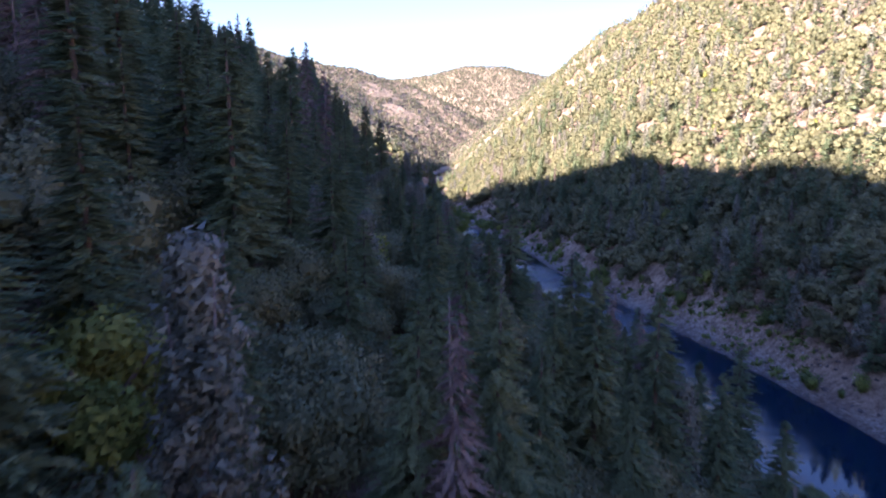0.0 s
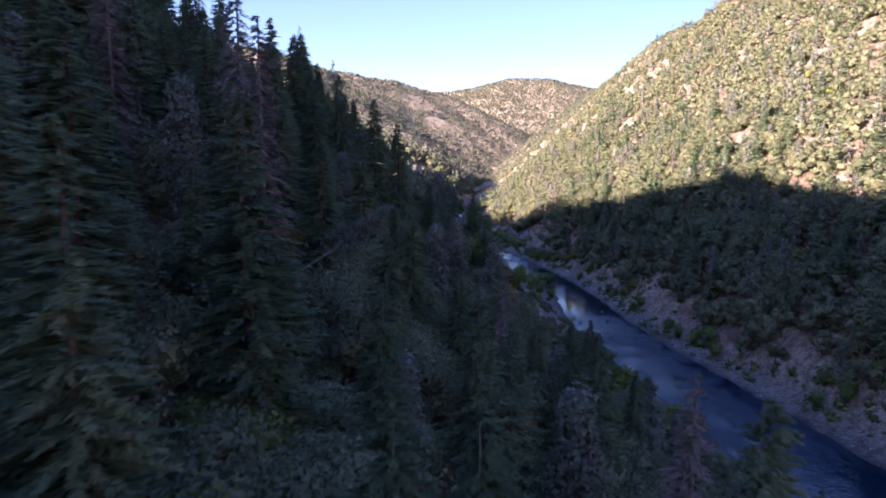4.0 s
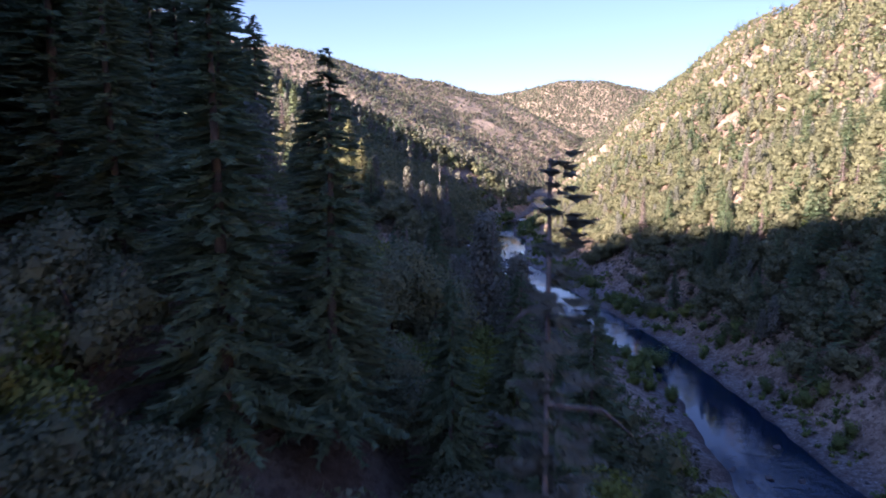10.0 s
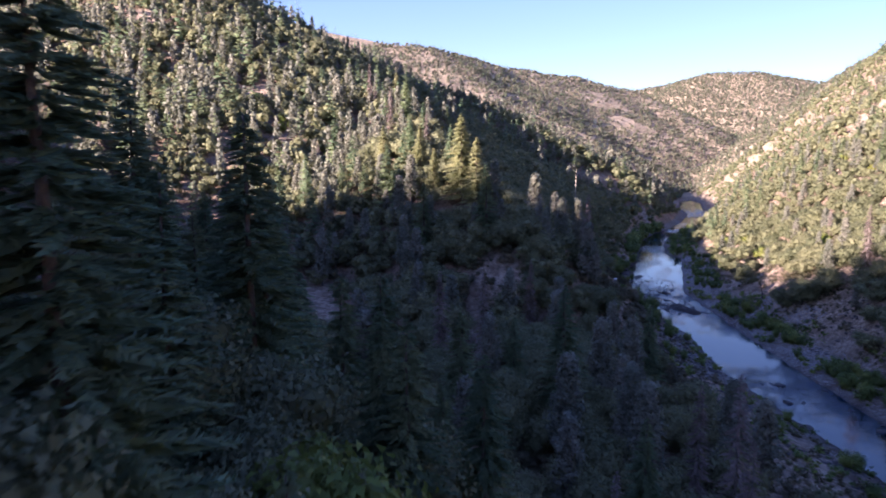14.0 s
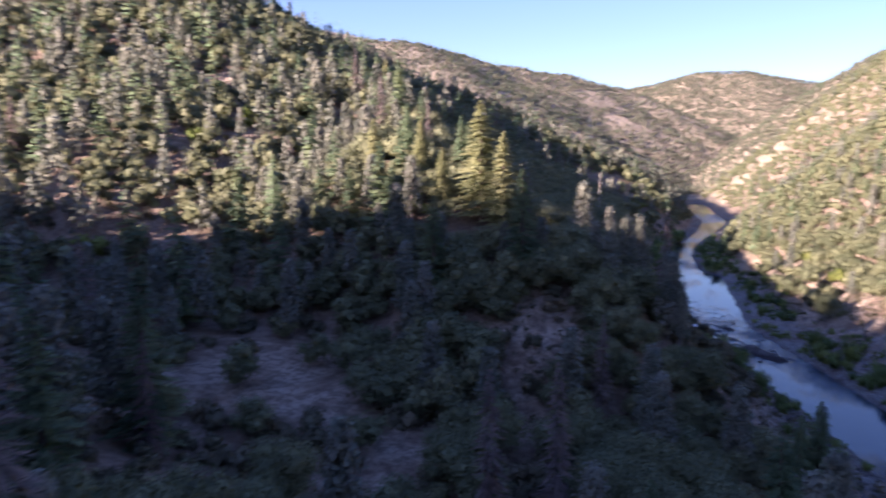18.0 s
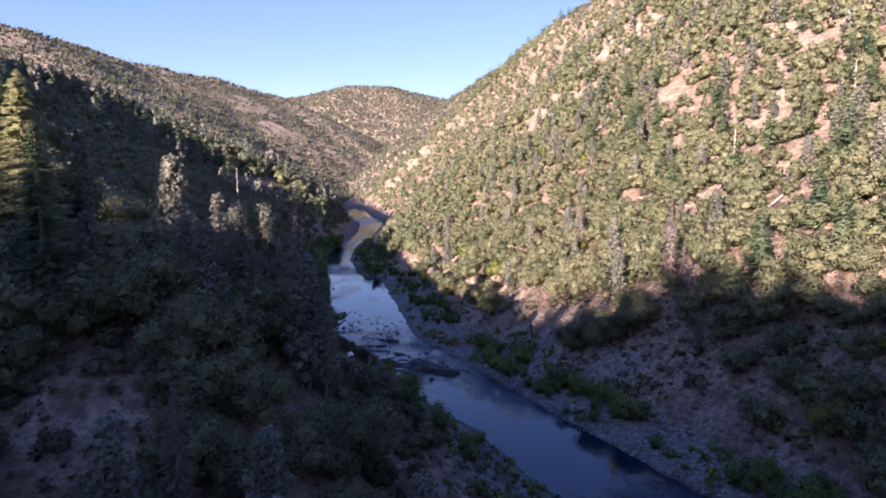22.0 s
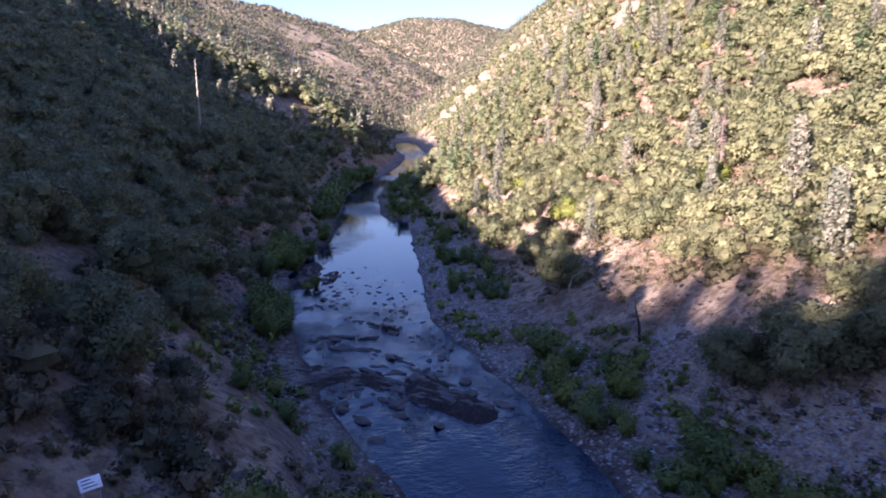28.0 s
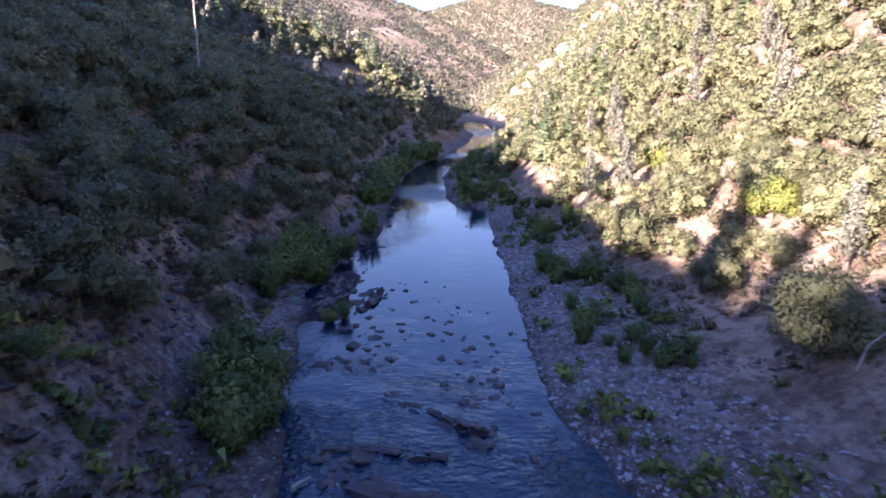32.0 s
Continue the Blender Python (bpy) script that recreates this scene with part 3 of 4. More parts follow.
def straight_trunk(seed, height_m, limbs=0, girth=0.32):
    r = np.random.default_rng(seed)
    lean = r.uniform(-0.3, 0.3, 2)
    parts = [tube([(0, 0, -1.5), (lean[0] * 0.5, lean[1] * 0.5, height_m * 0.5), (lean[0], lean[1], height_m * 0.98)], [girth, girth * 0.65, 0.04])]
    for k in range(limbs):
        f = 0.15 + 0.8 * k / max(limbs, 1)
        a = 2.4 * k + r.uniform(-0.3, 0.3)
        l = (1 - f) ** 0.8 * height_m * 0.16 * r.uniform(0.5, 1.1) + 0.25
        z0 = f * height_m
        parts.append(tube([(lean[0] * f, lean[1] * f, z0), (np.cos(a) * l * 0.6, np.sin(a) * l * 0.6, z0 - 0.05 * l), (np.cos(a) * l, np.sin(a) * l, z0 - 0.4 * l)], [0.07, 0.045, 0.015], 3))
    return joined(parts)


def pine_trunk(seed, height_m=16.0):
    r = np.random.default_rng(seed)
    parts = [tube([(0, 0, -1.2), (0.2, 0.1, 3.5), (0.1, 0.3, 7.0)], [0.34, 0.27, 0.2])]
    for k in range(3):
        a = 2.1 * k + r.uniform(0, 0.6)
        parts.append(tube([(0.15, 0.2, 5.5), (np.cos(a) * 0.9, np.sin(a) * 0.9, 9.0), (np.cos(a) * 1.2, np.sin(a) * 1.2, height_m * r.uniform(0.8, 0.97))], [0.17, 0.11, 0.03], 5))
    for k in range(10):
        a = 2.4 * k
        z0 = 3.5 + k * 1.0
        parts.append(tube([(0.1, 0.2, z0), (np.cos(a) * 2.0, np.sin(a) * 2.0, z0 + 0.9)], [0.06, 0.02], 3))
    return joined(parts)


# ---- where trees stand ----
def scattered(x0, x1, y0, y1, gap, r):
    nx, ny = int((x1 - x0) / gap), int((y1 - y0) / gap)
    ix, iy = np.meshgrid(np.arange(nx), np.arange(ny))
    x = x0 + (ix + 0.5 * (iy % 2) + r.uniform(0.05, 0.95, ix.shape)) * gap
    y = y0 + (iy + r.uniform(0.05, 0.95, ix.shape)) * gap
    return x.ravel(), y.ravel()


AIRWAY = [(0, -10), (-2, 75), (-7, 137), (-21, 201), (-36, 235), (-39, 254), (-32, 280), (-19, 310), (-17, 362), (-18, 400)]
AIRWAY_Z = ([-10, 200, 254, 310, 362, 400], [46, 48, 45, 37, 27, 22])

px, py, kinds = [], [], []


def plant(area, gap, shares, keep):
    """Trees over an area: shares of oak, fir, grey pine, dead fir, scrub, maple."""
    x, y = scattered(*area, gap, rng)
    ok = keep(x, y) & (rng.random(len(x)) < tree_cover(x, y))
    x, y = x[ok], y[ok]
    k = rng.choice(6, len(x), p=np.array(shares) / sum(shares))
    px.append(x)
    py.append(y)
    kinds.append(k)


def outside(lo):
    return lambda x, y: from_bank(x, y) > lo + 8 * (fnoise(x / 12, y / 12, 2) - 0.5)


LEFT = lambda x, y: x < left_bank(y)
RIGHT = lambda x, y: x > right_bank(y)
plant((-230, 60, -30, 250), 4.7, (0.50, 0.29, 0.06, 0.05, 0.02, 0.08), lambda x, y: LEFT(x, y) & outside(7)(x, y))
plant((0, 330, 30, 330), 5.0, (0.70, 0.17, 0.09, 0.004, 0.06, 0.01), lambda x, y: RIGHT(x, y) & outside(15)(x, y))
plant((30, 200, 20, 335), 6.5, (0.8, 0.16, 0.0, 0.0, 0.05, 0.02), lambda x, y: RIGHT(x, y) & outside(13)(x, y) & (from_bank(x, y) < 75))
plant((20, 120, 30, 345), 4.8, (0.72, 0.12, 0.03, 0.0, 0.13, 0.0), lambda x, y: RIGHT(x, y) & outside(10)(x, y) & (from_bank(x, y) < 48))
plant((-20, 330, 330, 760), 4.7, (0.72, 0.09, 0.11, 0.004, 0.09, 0.01), lambda x, y: RIGHT(x, y) & outside(np.where((y > 372) & (y < 446), 25, 15))(x, y))
plant((0, 260, 760, 1050), 6.2, (0.72, 0.18, 0.06, 0.0, 0.06, 0.0), lambda x, y: RIGHT(x, y) & outside(16)(x, y))
plant((-420, 0, 250, 345), 5.0, (0.32, 0.04, 0.10, 0.02, 0.52, 0.0), lambda x, y: LEFT(x, y) & outside(np.where((y > 285) & (y < 412), np.where(y < 370, 19, 14), 10))(x, y))
plant((-420, 0, 345, 480), 4.6, (0.54, 0.06, 0.27, 0.01, 0.12, 0.01), lambda x, y: LEFT(x, y) & outside(np.where(y < 425, np.interp(y, [370, 395, 406], [17, 18, 10]), 9))(x, y))
plant((-480, 20, 480, 1000), 5.6, (0.68, 0.12, 0.12, 0.0, 0.08, 0.01), lambda x, y: LEFT(x, y) & outside(8)(x, y))
plant((-120, -20, 335, 560), 7.5, (0.75, 0.05, 0.0, 0.0, 0.2, 0.0), lambda x, y: LEFT(x, y) & outside(18)(x, y))
plant((-40, 75, 40, 238), 4.8, (0.6, 0.04, 0.05, 0.0, 0.3, 0.02), lambda x, y: LEFT(x, y) & outside(2)(x, y) & (from_bank(x, y) < 40))
plant((-75, -5, 240, 442), 4.2, (0.3, 0.0, 0.02, 0.0, 0.68, 0.0), lambda x, y: LEFT(x, y) & outside(np.where((y > 285) & (y < 425), np.interp(y, [370, 395, 406], [17, 18, 10]), 10))(x, y))
plant((0, 110, 318, 480), 6.2, (0.8, 0.05, 0.03, 0.02, 0.12, 0.0), lambda x, y: RIGHT(x, y) & outside(27)(x, y) & (from_bank(x, y) < 85))
plant((-75, -34, 425, 540), 5.0, (0.5, 0.0, 0.05, 0.0, 0.45, 0.0), lambda x, y: LEFT(x, y) & outside(5)(x, y))
ridge_y = np.arange(560, 1050, 16.0)
px.append(np.interp(ridge_y, [530, 640, 700, 850, 1050], [306, 258, 243, 220, 224]) + rng.uniform(-14, 4, len(ridge_y)))
py.append(ridge_y + rng.uniform(-4, 4, len(ridge_y)))
kinds.append(np.full(len(ridge_y), 1))
px, py, kinds = np.concatenate(px), np.concatenate(py), np.concatenate(kinds)
pz = height(px, py)
size = rng.uniform(0.7, 1.2, len(px)) * np.array([0.95, 0.9, 0.85, 0.9, 1.05, 0.9])[kinds]
size = np.where((px > right_bank(py)) & (kinds != 4), size * np.where(kinds == 0, 0.8, 0.72), size)
crest = (px > -160) & (px < -24) & (py > 120) & (py < 200) & (px < -0.4 * (py - 135) + 10)
kinds = np.where(crest & (kinds == 0) & (rng.random(len(px)) < 0.42), 1, kinds)
size = np.where(crest & (kinds == 1), rng.uniform(0.74, 1.14, len(px)), size)
# lower, rounder trees towards the water
foot = (px < left_bank(py)) & (py < 250) & (from_bank(px, py) < 52)
kinds = np.where(foot & (kinds == 1) & (rng.random(len(px)) < np.where(py > 125, 0.72, 0.25)), 0, kinds)
size = np.where(foot & (py > 120), size * np.interp(from_bank(px, py), [10, 52], [0.66, 0.92]), size)
low = (px < left_bank(py)) & (from_bank(px, py) < 26 + 10 * vnoise(px / 15, py / 15)) & (kinds < 4) & (py < 250) & ((py > 150) | (rng.random(len(px)) < 0.3))
kinds = np.where(low & (py > 168), 4, np.where(low, 0, kinds))
size = np.where(low, size * 0.75, size)
kinds = np.where((px < left_bank(py)) & (from_bank(px, py) < 24) & (py > 235) & (py < 640) & (kinds > 0) & (kinds < 4), 4, kinds)
bench = (px < left_bank(py)) & (py > 296) & (py < 445) & (from_bank(px, py) < np.interp(py, [395, 410], [27, 10])) & (kinds < 4) & (rng.random(len(px)) < 0.8)
kinds = np.where(bench, 4, kinds)
# low round trees on the slope that faces away from the sun, behind the second spur
behind = (px < left_bank(py)) & (py > 372) & (py < 600) & (height(px - 17, py - 18.2) > pz + 2)
kinds = np.where(behind & (kinds > 0) & (kinds < 4) & (rng.random(len(px)) < np.where(px > -140, 1.0, 0.7)), 0, kinds)
size = np.where(behind, size * 0.8, size)
size = np.where((px < left_bank(py)) & (py > 395), size * np.interp(from_bank(px, py), [8, 13], [0.65, 1.05]), size)
kinds = np.where((px < left_bank(py)) & (px > -112) & (py > 376) & (py < 480) & (kinds == 2), 0, kinds)
kinds = np.where((px > right_bank(py)) & (py > 375) & (py < 520) & (from_bank(px, py) < 60) & (kinds == 1), 0, kinds)
lane = away_from_line(px, py, AIRWAY)
top = pz + size * np.array([8.5, 21, 16.5, 20, 3.5, 8.5])[kinds]
room = np.interp(py, *AIRWAY_Z) - 5.5 - pz
tight = (lane < 7) & (top > pz + room)
kinds = np.where(tight & (((kinds != 1) & (kinds != 5)) | (room < 9)), 0, kinds)
size = np.where(tight, np.minimum(size, room / np.where(kinds == 1, 21.0, 8.5)), size)
clear = (lane > 7) | (size > 0.25)
# nothing is seen behind the crests or far behind the start
crest_x = np.interp(py, [0, 250, 380, 430, 530, 640, 700, 850, 1050], [402, 390, 345, 335, 306, 258, 243, 220, 224])
clear &= (px < crest_x + 12) & ((px > right_bank(py)) | (py > 200) | (px > -0.8 * (py + 18) - 14))
clear &= (np.hypot(px + 69, py - 364) > 11) & (np.hypot(px + 28.8, py - 365.6) > 4.5) & (np.hypot(px - 12.3, py - 408.5) > 6)
px, py, pz, kinds, size, lane = px[clear], py[clear], pz[clear], kinds[clear], size[clear], lane[clear]
# trees that stand out: two sunlit firs on the spur, a lone fir above them (the sun put into their leaf colour), a broad
# oak and a bright one at the foot of the slope
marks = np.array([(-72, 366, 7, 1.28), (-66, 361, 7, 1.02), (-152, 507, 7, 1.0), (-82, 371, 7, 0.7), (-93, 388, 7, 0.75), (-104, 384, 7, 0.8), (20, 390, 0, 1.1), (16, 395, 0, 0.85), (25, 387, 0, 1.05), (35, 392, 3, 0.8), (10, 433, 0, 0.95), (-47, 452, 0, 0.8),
                  (-19, 107, 3, 1.3), (-23, 113, 3, 1.35), (-34, 112, 3, 1.1), (-32, 190, 6, 0.66), (-39, 191, 6, 0.74), (-35.5, 190, 6, 0.56), (-18.7, 160.5, 1, 1.0), (-15.5, 164, 1, 0.9), (-6.3, 145, 8, 0.89)])
apart = np.min(np.hypot(px[:, None] - marks[None, :, 0], py[:, None] - marks[None, :, 1]), 1) > 4.5
px, py, kinds, size, lane = px[apart], py[apart], kinds[apart], size[apart], lane[apart]
px, py = np.append(px, marks[:, 0]), np.append(py, marks[:, 1])
kinds, size = np.append(kinds, marks[:, 2].astype(int)), np.append(size, marks[:, 3])
lane, pz = np.append(away_from_line(px[:len(lane)], py[:len(lane)], AIRWAY + [(-12, 450)]), marks[:, 3] * 0 + 1.0), height(px, py)
turn = rng.uniform(0, 360, len(px))


def part(name, geometry, material, parent, label=""):
    ob = new(name, geometry if isinstance(geometry, bpy.types.Mesh) else mesh_of(name, *geometry, material))
    ob.parent = parent
    if label:
        ob["label"] = label
    return ob


SPECIES = [
    dict(name="oak_tree", label="rounded dark green live oak on the canyon slope", category="tree", group="oaks on the slopes",
         hero=[(oak_crown(s, 18, 8200, 0.15, core=0.5, level=2), oak_trunk(s), OAK_LEAF, BARK) for s in (1, 2, 3)],
         near=[(oak_crown(s, 16, 6600, 0.15, core=0.52, level=2), oak_trunk(s), OAK_LEAF, BARK) for s in (1, 2, 3, 4)],
         nearer=[oak_crown(s, 14, 2600, 0.17, core=0.5) for s in (1, 2, 3)], close=[oak_crown(s, 13, 1150, 0.26, core=0.5) for s in (1, 2, 3)], mid=[oak_crown(s, 10, 520, 0.35, core=0.62) for s in (5, 6, 7)], far=[oak_crown(s, 5, 120, 0.55) for s in (8, 9, 10)], speck=[oak_crown(s, 2, 24, 1.05, core=0.82) for s in (8, 9, 10)], leaf=OAK_LEAF, count=290),
    dict(name="fir_tree", label="tall dark green conical fir with drooping boughs", category="tree", group="firs on the slopes",
         hero=[(fir_crown(s, 40, 11, 44, spray=0.34, needle=0.2), straight_trunk(s, 20.0), FIR_LEAF, BARK) for s in (11, 12, 13)],
         near=[(fir_crown(s, 36, 10, 20, spray=0.42, needle=0.26), straight_trunk(s, 20.0), FIR_LEAF, BARK) for s in (11, 12, 13, 14)],
         close=[fir_crown(s, 24, 8, 6, spray=0.68) for s in (15, 16, 17)], mid=[fir_crown(s, 20, 7, 3, spray=0.95) for s in (15, 16, 17)], far=[fir_crown(s, 11, 5, 2, spray=1.3) for s in (18, 19, 20)], speck=[fir_crown(s, 8, 4, 1, spray=1.7) for s in (18, 19)], leaf=FIR_LEAF, count=260),
    dict(name="grey_pine", label="airy grey-green pine with a forked open crown", category="tree", group="grey pines on the slopes",
         hero=[(pine_crown(s, 96, 64, 0.17), pine_trunk(s), PINE_LEAF, DEAD_WOOD) for s in (21, 22, 23)],
         near=[(pine_crown(s, 70, 30, 0.27), pine_trunk(s), PINE_LEAF, DEAD_WOOD) for s in (21, 22, 23)],
         mid=[pine_crown(s, 44, 18, 0.36) for s in (24, 25, 26)], far=[pine_crown(s, 20, 10, 0.66) for s in (27, 28, 29)], leaf=PINE_LEAF, count=150),
    dict(name="dead_fir", label="dead fir with brown needles and bare grey twigs", category="dead tree", group="dead firs on the slopes",
         hero=[(fir_crown(s, 36, 8, 26, thin=0.85, spray=0.34, radius=3.0, droop=0.4, needle=0.1), straight_trunk(s, 20.0, 60, 0.2), DEAD_LEAF, DEAD_WOOD) for s in (31, 32)],
         near=[(fir_crown(s, 30, 7, 14, thin=0.85, spray=0.4, radius=3.0, droop=0.4, needle=0.12), straight_trunk(s, 20.0, 40, 0.2), DEAD_LEAF, DEAD_WOOD) for s in (31, 32)],
         mid=[fir_crown(s, 14, 5, 2, thin=0.75, radius=2.8, spray=0.5) for s in (33, 34)], far=[fir_crown(s, 9, 4, 1, thin=0.8, radius=2.8) for s in (35, 36)], leaf=DEAD_LEAF, count=120),
    dict(name="scrub_bush", label="low rounded grey-green scrub bush on dry ground", category="bush", group="scrub bushes on the slopes",
         hero=[(oak_crown(s, 10, 1700, 0.12, 0.7, 2.2, -0.5), None, SCRUB_LEAF, BARK) for s in (41, 42, 43)],
         near=[(oak_crown(s, 9, 1300, 0.125, 0.7, 2.2, -0.5), None, SCRUB_LEAF, BARK) for s in (41, 42, 43)],
         nearer=[oak_crown(s, 8, 700, 0.15, 0.7, 2.2, -0.5) for s in (44, 45)], mid=[oak_crown(s, 5, 150, 0.3, 0.7, 2.2, -0.5) for s in (44, 45)], far=[oak_crown(s, 3, 24, 0.55, 0.7, 2.2, -0.5) for s in (46, 47)], leaf=SCRUB_LEAF, count=220),
    dict(name="maple_tree", label="yellow-green leafy maple among darker firs", category="tree", group="maples on the slopes",
         hero=[(oak_crown(s, 15, 4200, 0.2, 0.9, core=0.5, level=2), oak_trunk(s), YELLOW_LEAF, BARK) for s in (91, 92)],
         near=[(oak_crown(s, 13, 3000, 0.22, 0.9, core=0.5, level=2), oak_trunk(s), YELLOW_LEAF, BARK) for s in (91, 92)],
         mid=[oak_crown(s, 8, 450, 0.42) for s in (93, 94)], far=[oak_crown(s, 3, 52, 0.85) for s in (95, 96)], leaf=YELLOW_LEAF, count=60),
    dict(name="tall_pine", label="tall dark pine with a bare lower trunk and open crown", category="tree", group="tall pines on the spur",
         hero=[(fir_crown(s, 34, 8, 30, height_m=36.0, thin=0.62, bare=0.34, spray=0.36, radius=5.2, droop=0.05, needle=0.22), straight_trunk(s, 36.0, 0, 0.3), FIR_LEAF, BARK) for s in (101, 102, 103)], leaf=FIR_LEAF, count=20),
    # same firs on the lit spur, their sunlit look painted into the leaf
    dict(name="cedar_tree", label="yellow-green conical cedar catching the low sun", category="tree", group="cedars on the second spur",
         hero=[(fir_crown(s, 40, 11, 36, spray=0.4, radius=5.0, needle=0.24), straight_trunk(s, 20.0), SUNLIT_FIR_LEAF, BARK) for s in (111, 112)], leaf=SUNLIT_FIR_LEAF, count=20),
    dict(name="slender_pine", label="slender young pine with a thin bare trunk and sparse top", category="tree", group="",
         hero=[(fir_crown(121, 46, 6, 34, height_m=26.0, thin=0.8, bare=0.4, spray=0.24, radius=1.9, droop=-0.05, needle=0.16), straight_trunk(122, 26.0, 14, 0.085), PINE_LEAF, DEAD_WOOD)], leaf=PINE_LEAF, count=5),
]


def many(name, shapes, x, y, z, s, angle, which, material):
    """All the plants or stones of one kind in one mesh."""
    vs, fs, ns, k = [], [], [], 0
    for v, shape in enumerate(shapes):
        pick = which % len(shapes) == v
        if not pick.any():
            continue
        tv, tf = shape[0], shape[1]
        c, sn, sz, n = np.cos(angle[pick])[:, None], np.sin(angle[pick])[:, None], s[pick][:, None], pick.sum()
        out = np.empty((n, len(tv), 3), np.float32)
        out[..., 0] = (c * tv[:, 0] - sn * tv[:, 1]) * sz + x[pick][:, None]
        out[..., 1] = (sn * tv[:, 0] + c * tv[:, 1]) * sz + y[pick][:, None]
        out[..., 2] = tv[:, 2] * sz + z[pick][:, None]
        fs.append((tf[None] + (np.arange(n) * len(tv))[:, None, None]).reshape(-1, 3) + k)
        vs.append(out.reshape(-1, 3))
        if len(shape) > 2:
            tn = shape[2]
            ns.append(np.stack([c * tn[:, 0] - sn * tn[:, 1], sn * tn[:, 0] + c * tn[:, 1], 0 * c + tn[:, 2]], -1).reshape(-1, 3).astype(np.float32))
        k += n * len(tv)
    normals = [np.concatenate(ns)] if ns else []
    return mesh_of(name, np.concatenate(vs), np.concatenate(fs), *normals, material, material not in (COBBLE, SLATE))


def thing_rows(sp, rows, shapes):
    protos = {}
    for n, i in enumerate(rows):
        v = n % len(shapes)
        m = pose(px[i], py[i], pz[i] - 0.2, 0, 0, turn[i])
        if v not in protos:
            crown, trunk, leaf, bark = shapes[v]
            if trunk is None:
                ob = new(sp["name"], mesh_of(sp["name"], *crown, leaf))
            else:
                ob = new(sp["name"])
                part("trunk", trunk, bark, ob)
                part("crown", crown, leaf, ob)
            tagged(ob, sp["label"], sp["category"], sp["group"])
            ob.matrix_basis = m @ Matrix.Diagonal((size[i],) * 3 + (1,))
            protos[v] = ob
        else:
            copy_thing(protos[v], m @ Matrix.Diagonal((size[i] / protos[v].scale.x,) * 3 + (1,)))


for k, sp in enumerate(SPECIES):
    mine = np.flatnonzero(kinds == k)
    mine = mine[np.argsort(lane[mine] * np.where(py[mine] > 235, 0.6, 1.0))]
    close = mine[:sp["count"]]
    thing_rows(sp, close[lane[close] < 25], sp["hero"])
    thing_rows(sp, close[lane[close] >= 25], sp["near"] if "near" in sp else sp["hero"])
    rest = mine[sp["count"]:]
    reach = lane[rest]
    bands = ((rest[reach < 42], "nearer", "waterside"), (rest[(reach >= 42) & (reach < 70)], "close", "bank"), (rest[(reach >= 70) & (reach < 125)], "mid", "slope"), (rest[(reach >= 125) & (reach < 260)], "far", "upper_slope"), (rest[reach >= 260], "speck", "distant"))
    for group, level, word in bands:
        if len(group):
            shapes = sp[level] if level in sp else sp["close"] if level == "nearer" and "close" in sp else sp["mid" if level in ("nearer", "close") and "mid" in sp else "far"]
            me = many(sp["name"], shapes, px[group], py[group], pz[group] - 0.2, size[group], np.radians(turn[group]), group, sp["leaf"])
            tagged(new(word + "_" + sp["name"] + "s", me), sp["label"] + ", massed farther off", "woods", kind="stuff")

# woods on the far hills, the oaks greyed in colour for the haze of distance
for area, gap, scale, share, word in (((-520, 330, 800, 1800), 7.2, 1.1, 1.45, "far_hill_oaks"), ((-300, 560, 1780, 2960), 10.0, 1.7, 2.4, "horizon_oaks")):
    x, y = scattered(*area, gap, rng)
    ok = (from_bank(x, y) > 20) & (rng.random(len(x)) < share * (0.15 + 1.2 * fnoise(x / 50, y / 50, 3)) * (1 - 0.85 * openness(x, y))) & ((x < left_bank(y)) | (y > 1050))
    x, y = x[ok], y[ok]
    me = many(word, [oak_crown(s, 1, 20, 1.25, core=0.9) for s in (51, 52, 55)], x, y, height(x, y) - 0.4, scale * rng.uniform(0.5, 1.1, len(x)), rng.uniform(0, 6.28, len(x)), np.arange(len(x)), HAZED_OAK_LEAF)
    tagged(new(word, me), "oak woods dotting the far sunlit hills, leaves greyed to stand for haze", "woods", kind="stuff")
    few = rng.random(len(x)) < 0.3
    me = many(word, [fir_crown(s, 8, 5, 1, spray=1.5) for s in (53, 54)], x[few] + 4, y[few], height(x[few] + 4, y[few]), 0.42 * scale * rng.uniform(0.7, 1.3, few.sum()), x[few], np.arange(few.sum()), FIR_LEAF)
    tagged(new(word.replace("oaks", "firs"), me), "scattered dark conifers on the far hills", "woods", kind="stuff")


# ---- the river's edge ----
def shrub(seed, leaves, size, tall=3.2, radius=1.7):
    """Upright bush of thin stems and loose leaves."""
    r = np.random.default_rng(seed)
    parts = []
    ends = []
    for k in range(9):
        a = 2.4 * k
        e = np.array([np.cos(a) * radius * r.uniform(0.3, 0.9), np.sin(a) * radius * r.uniform(0.3, 0.9), tall * r.uniform(0.6, 1.0)])
        ends.append(e)
    ends = np.array(ends)
    which = r.integers(0, 9, leaves)
    f = r.uniform(0.15, 1.05, (leaves, 1))
    p = ends[which] * f + r.normal(size=(leaves, 3)) * np.array([0.32, 0.32, 0.25]) * radius * 0.62
    p[:, 2] = np.abs(p[:, 2])
    d = unit(p - np.array([0, 0, tall * 0.35]))
    return sprays(p, d, size, r, 0.7, 1.5)


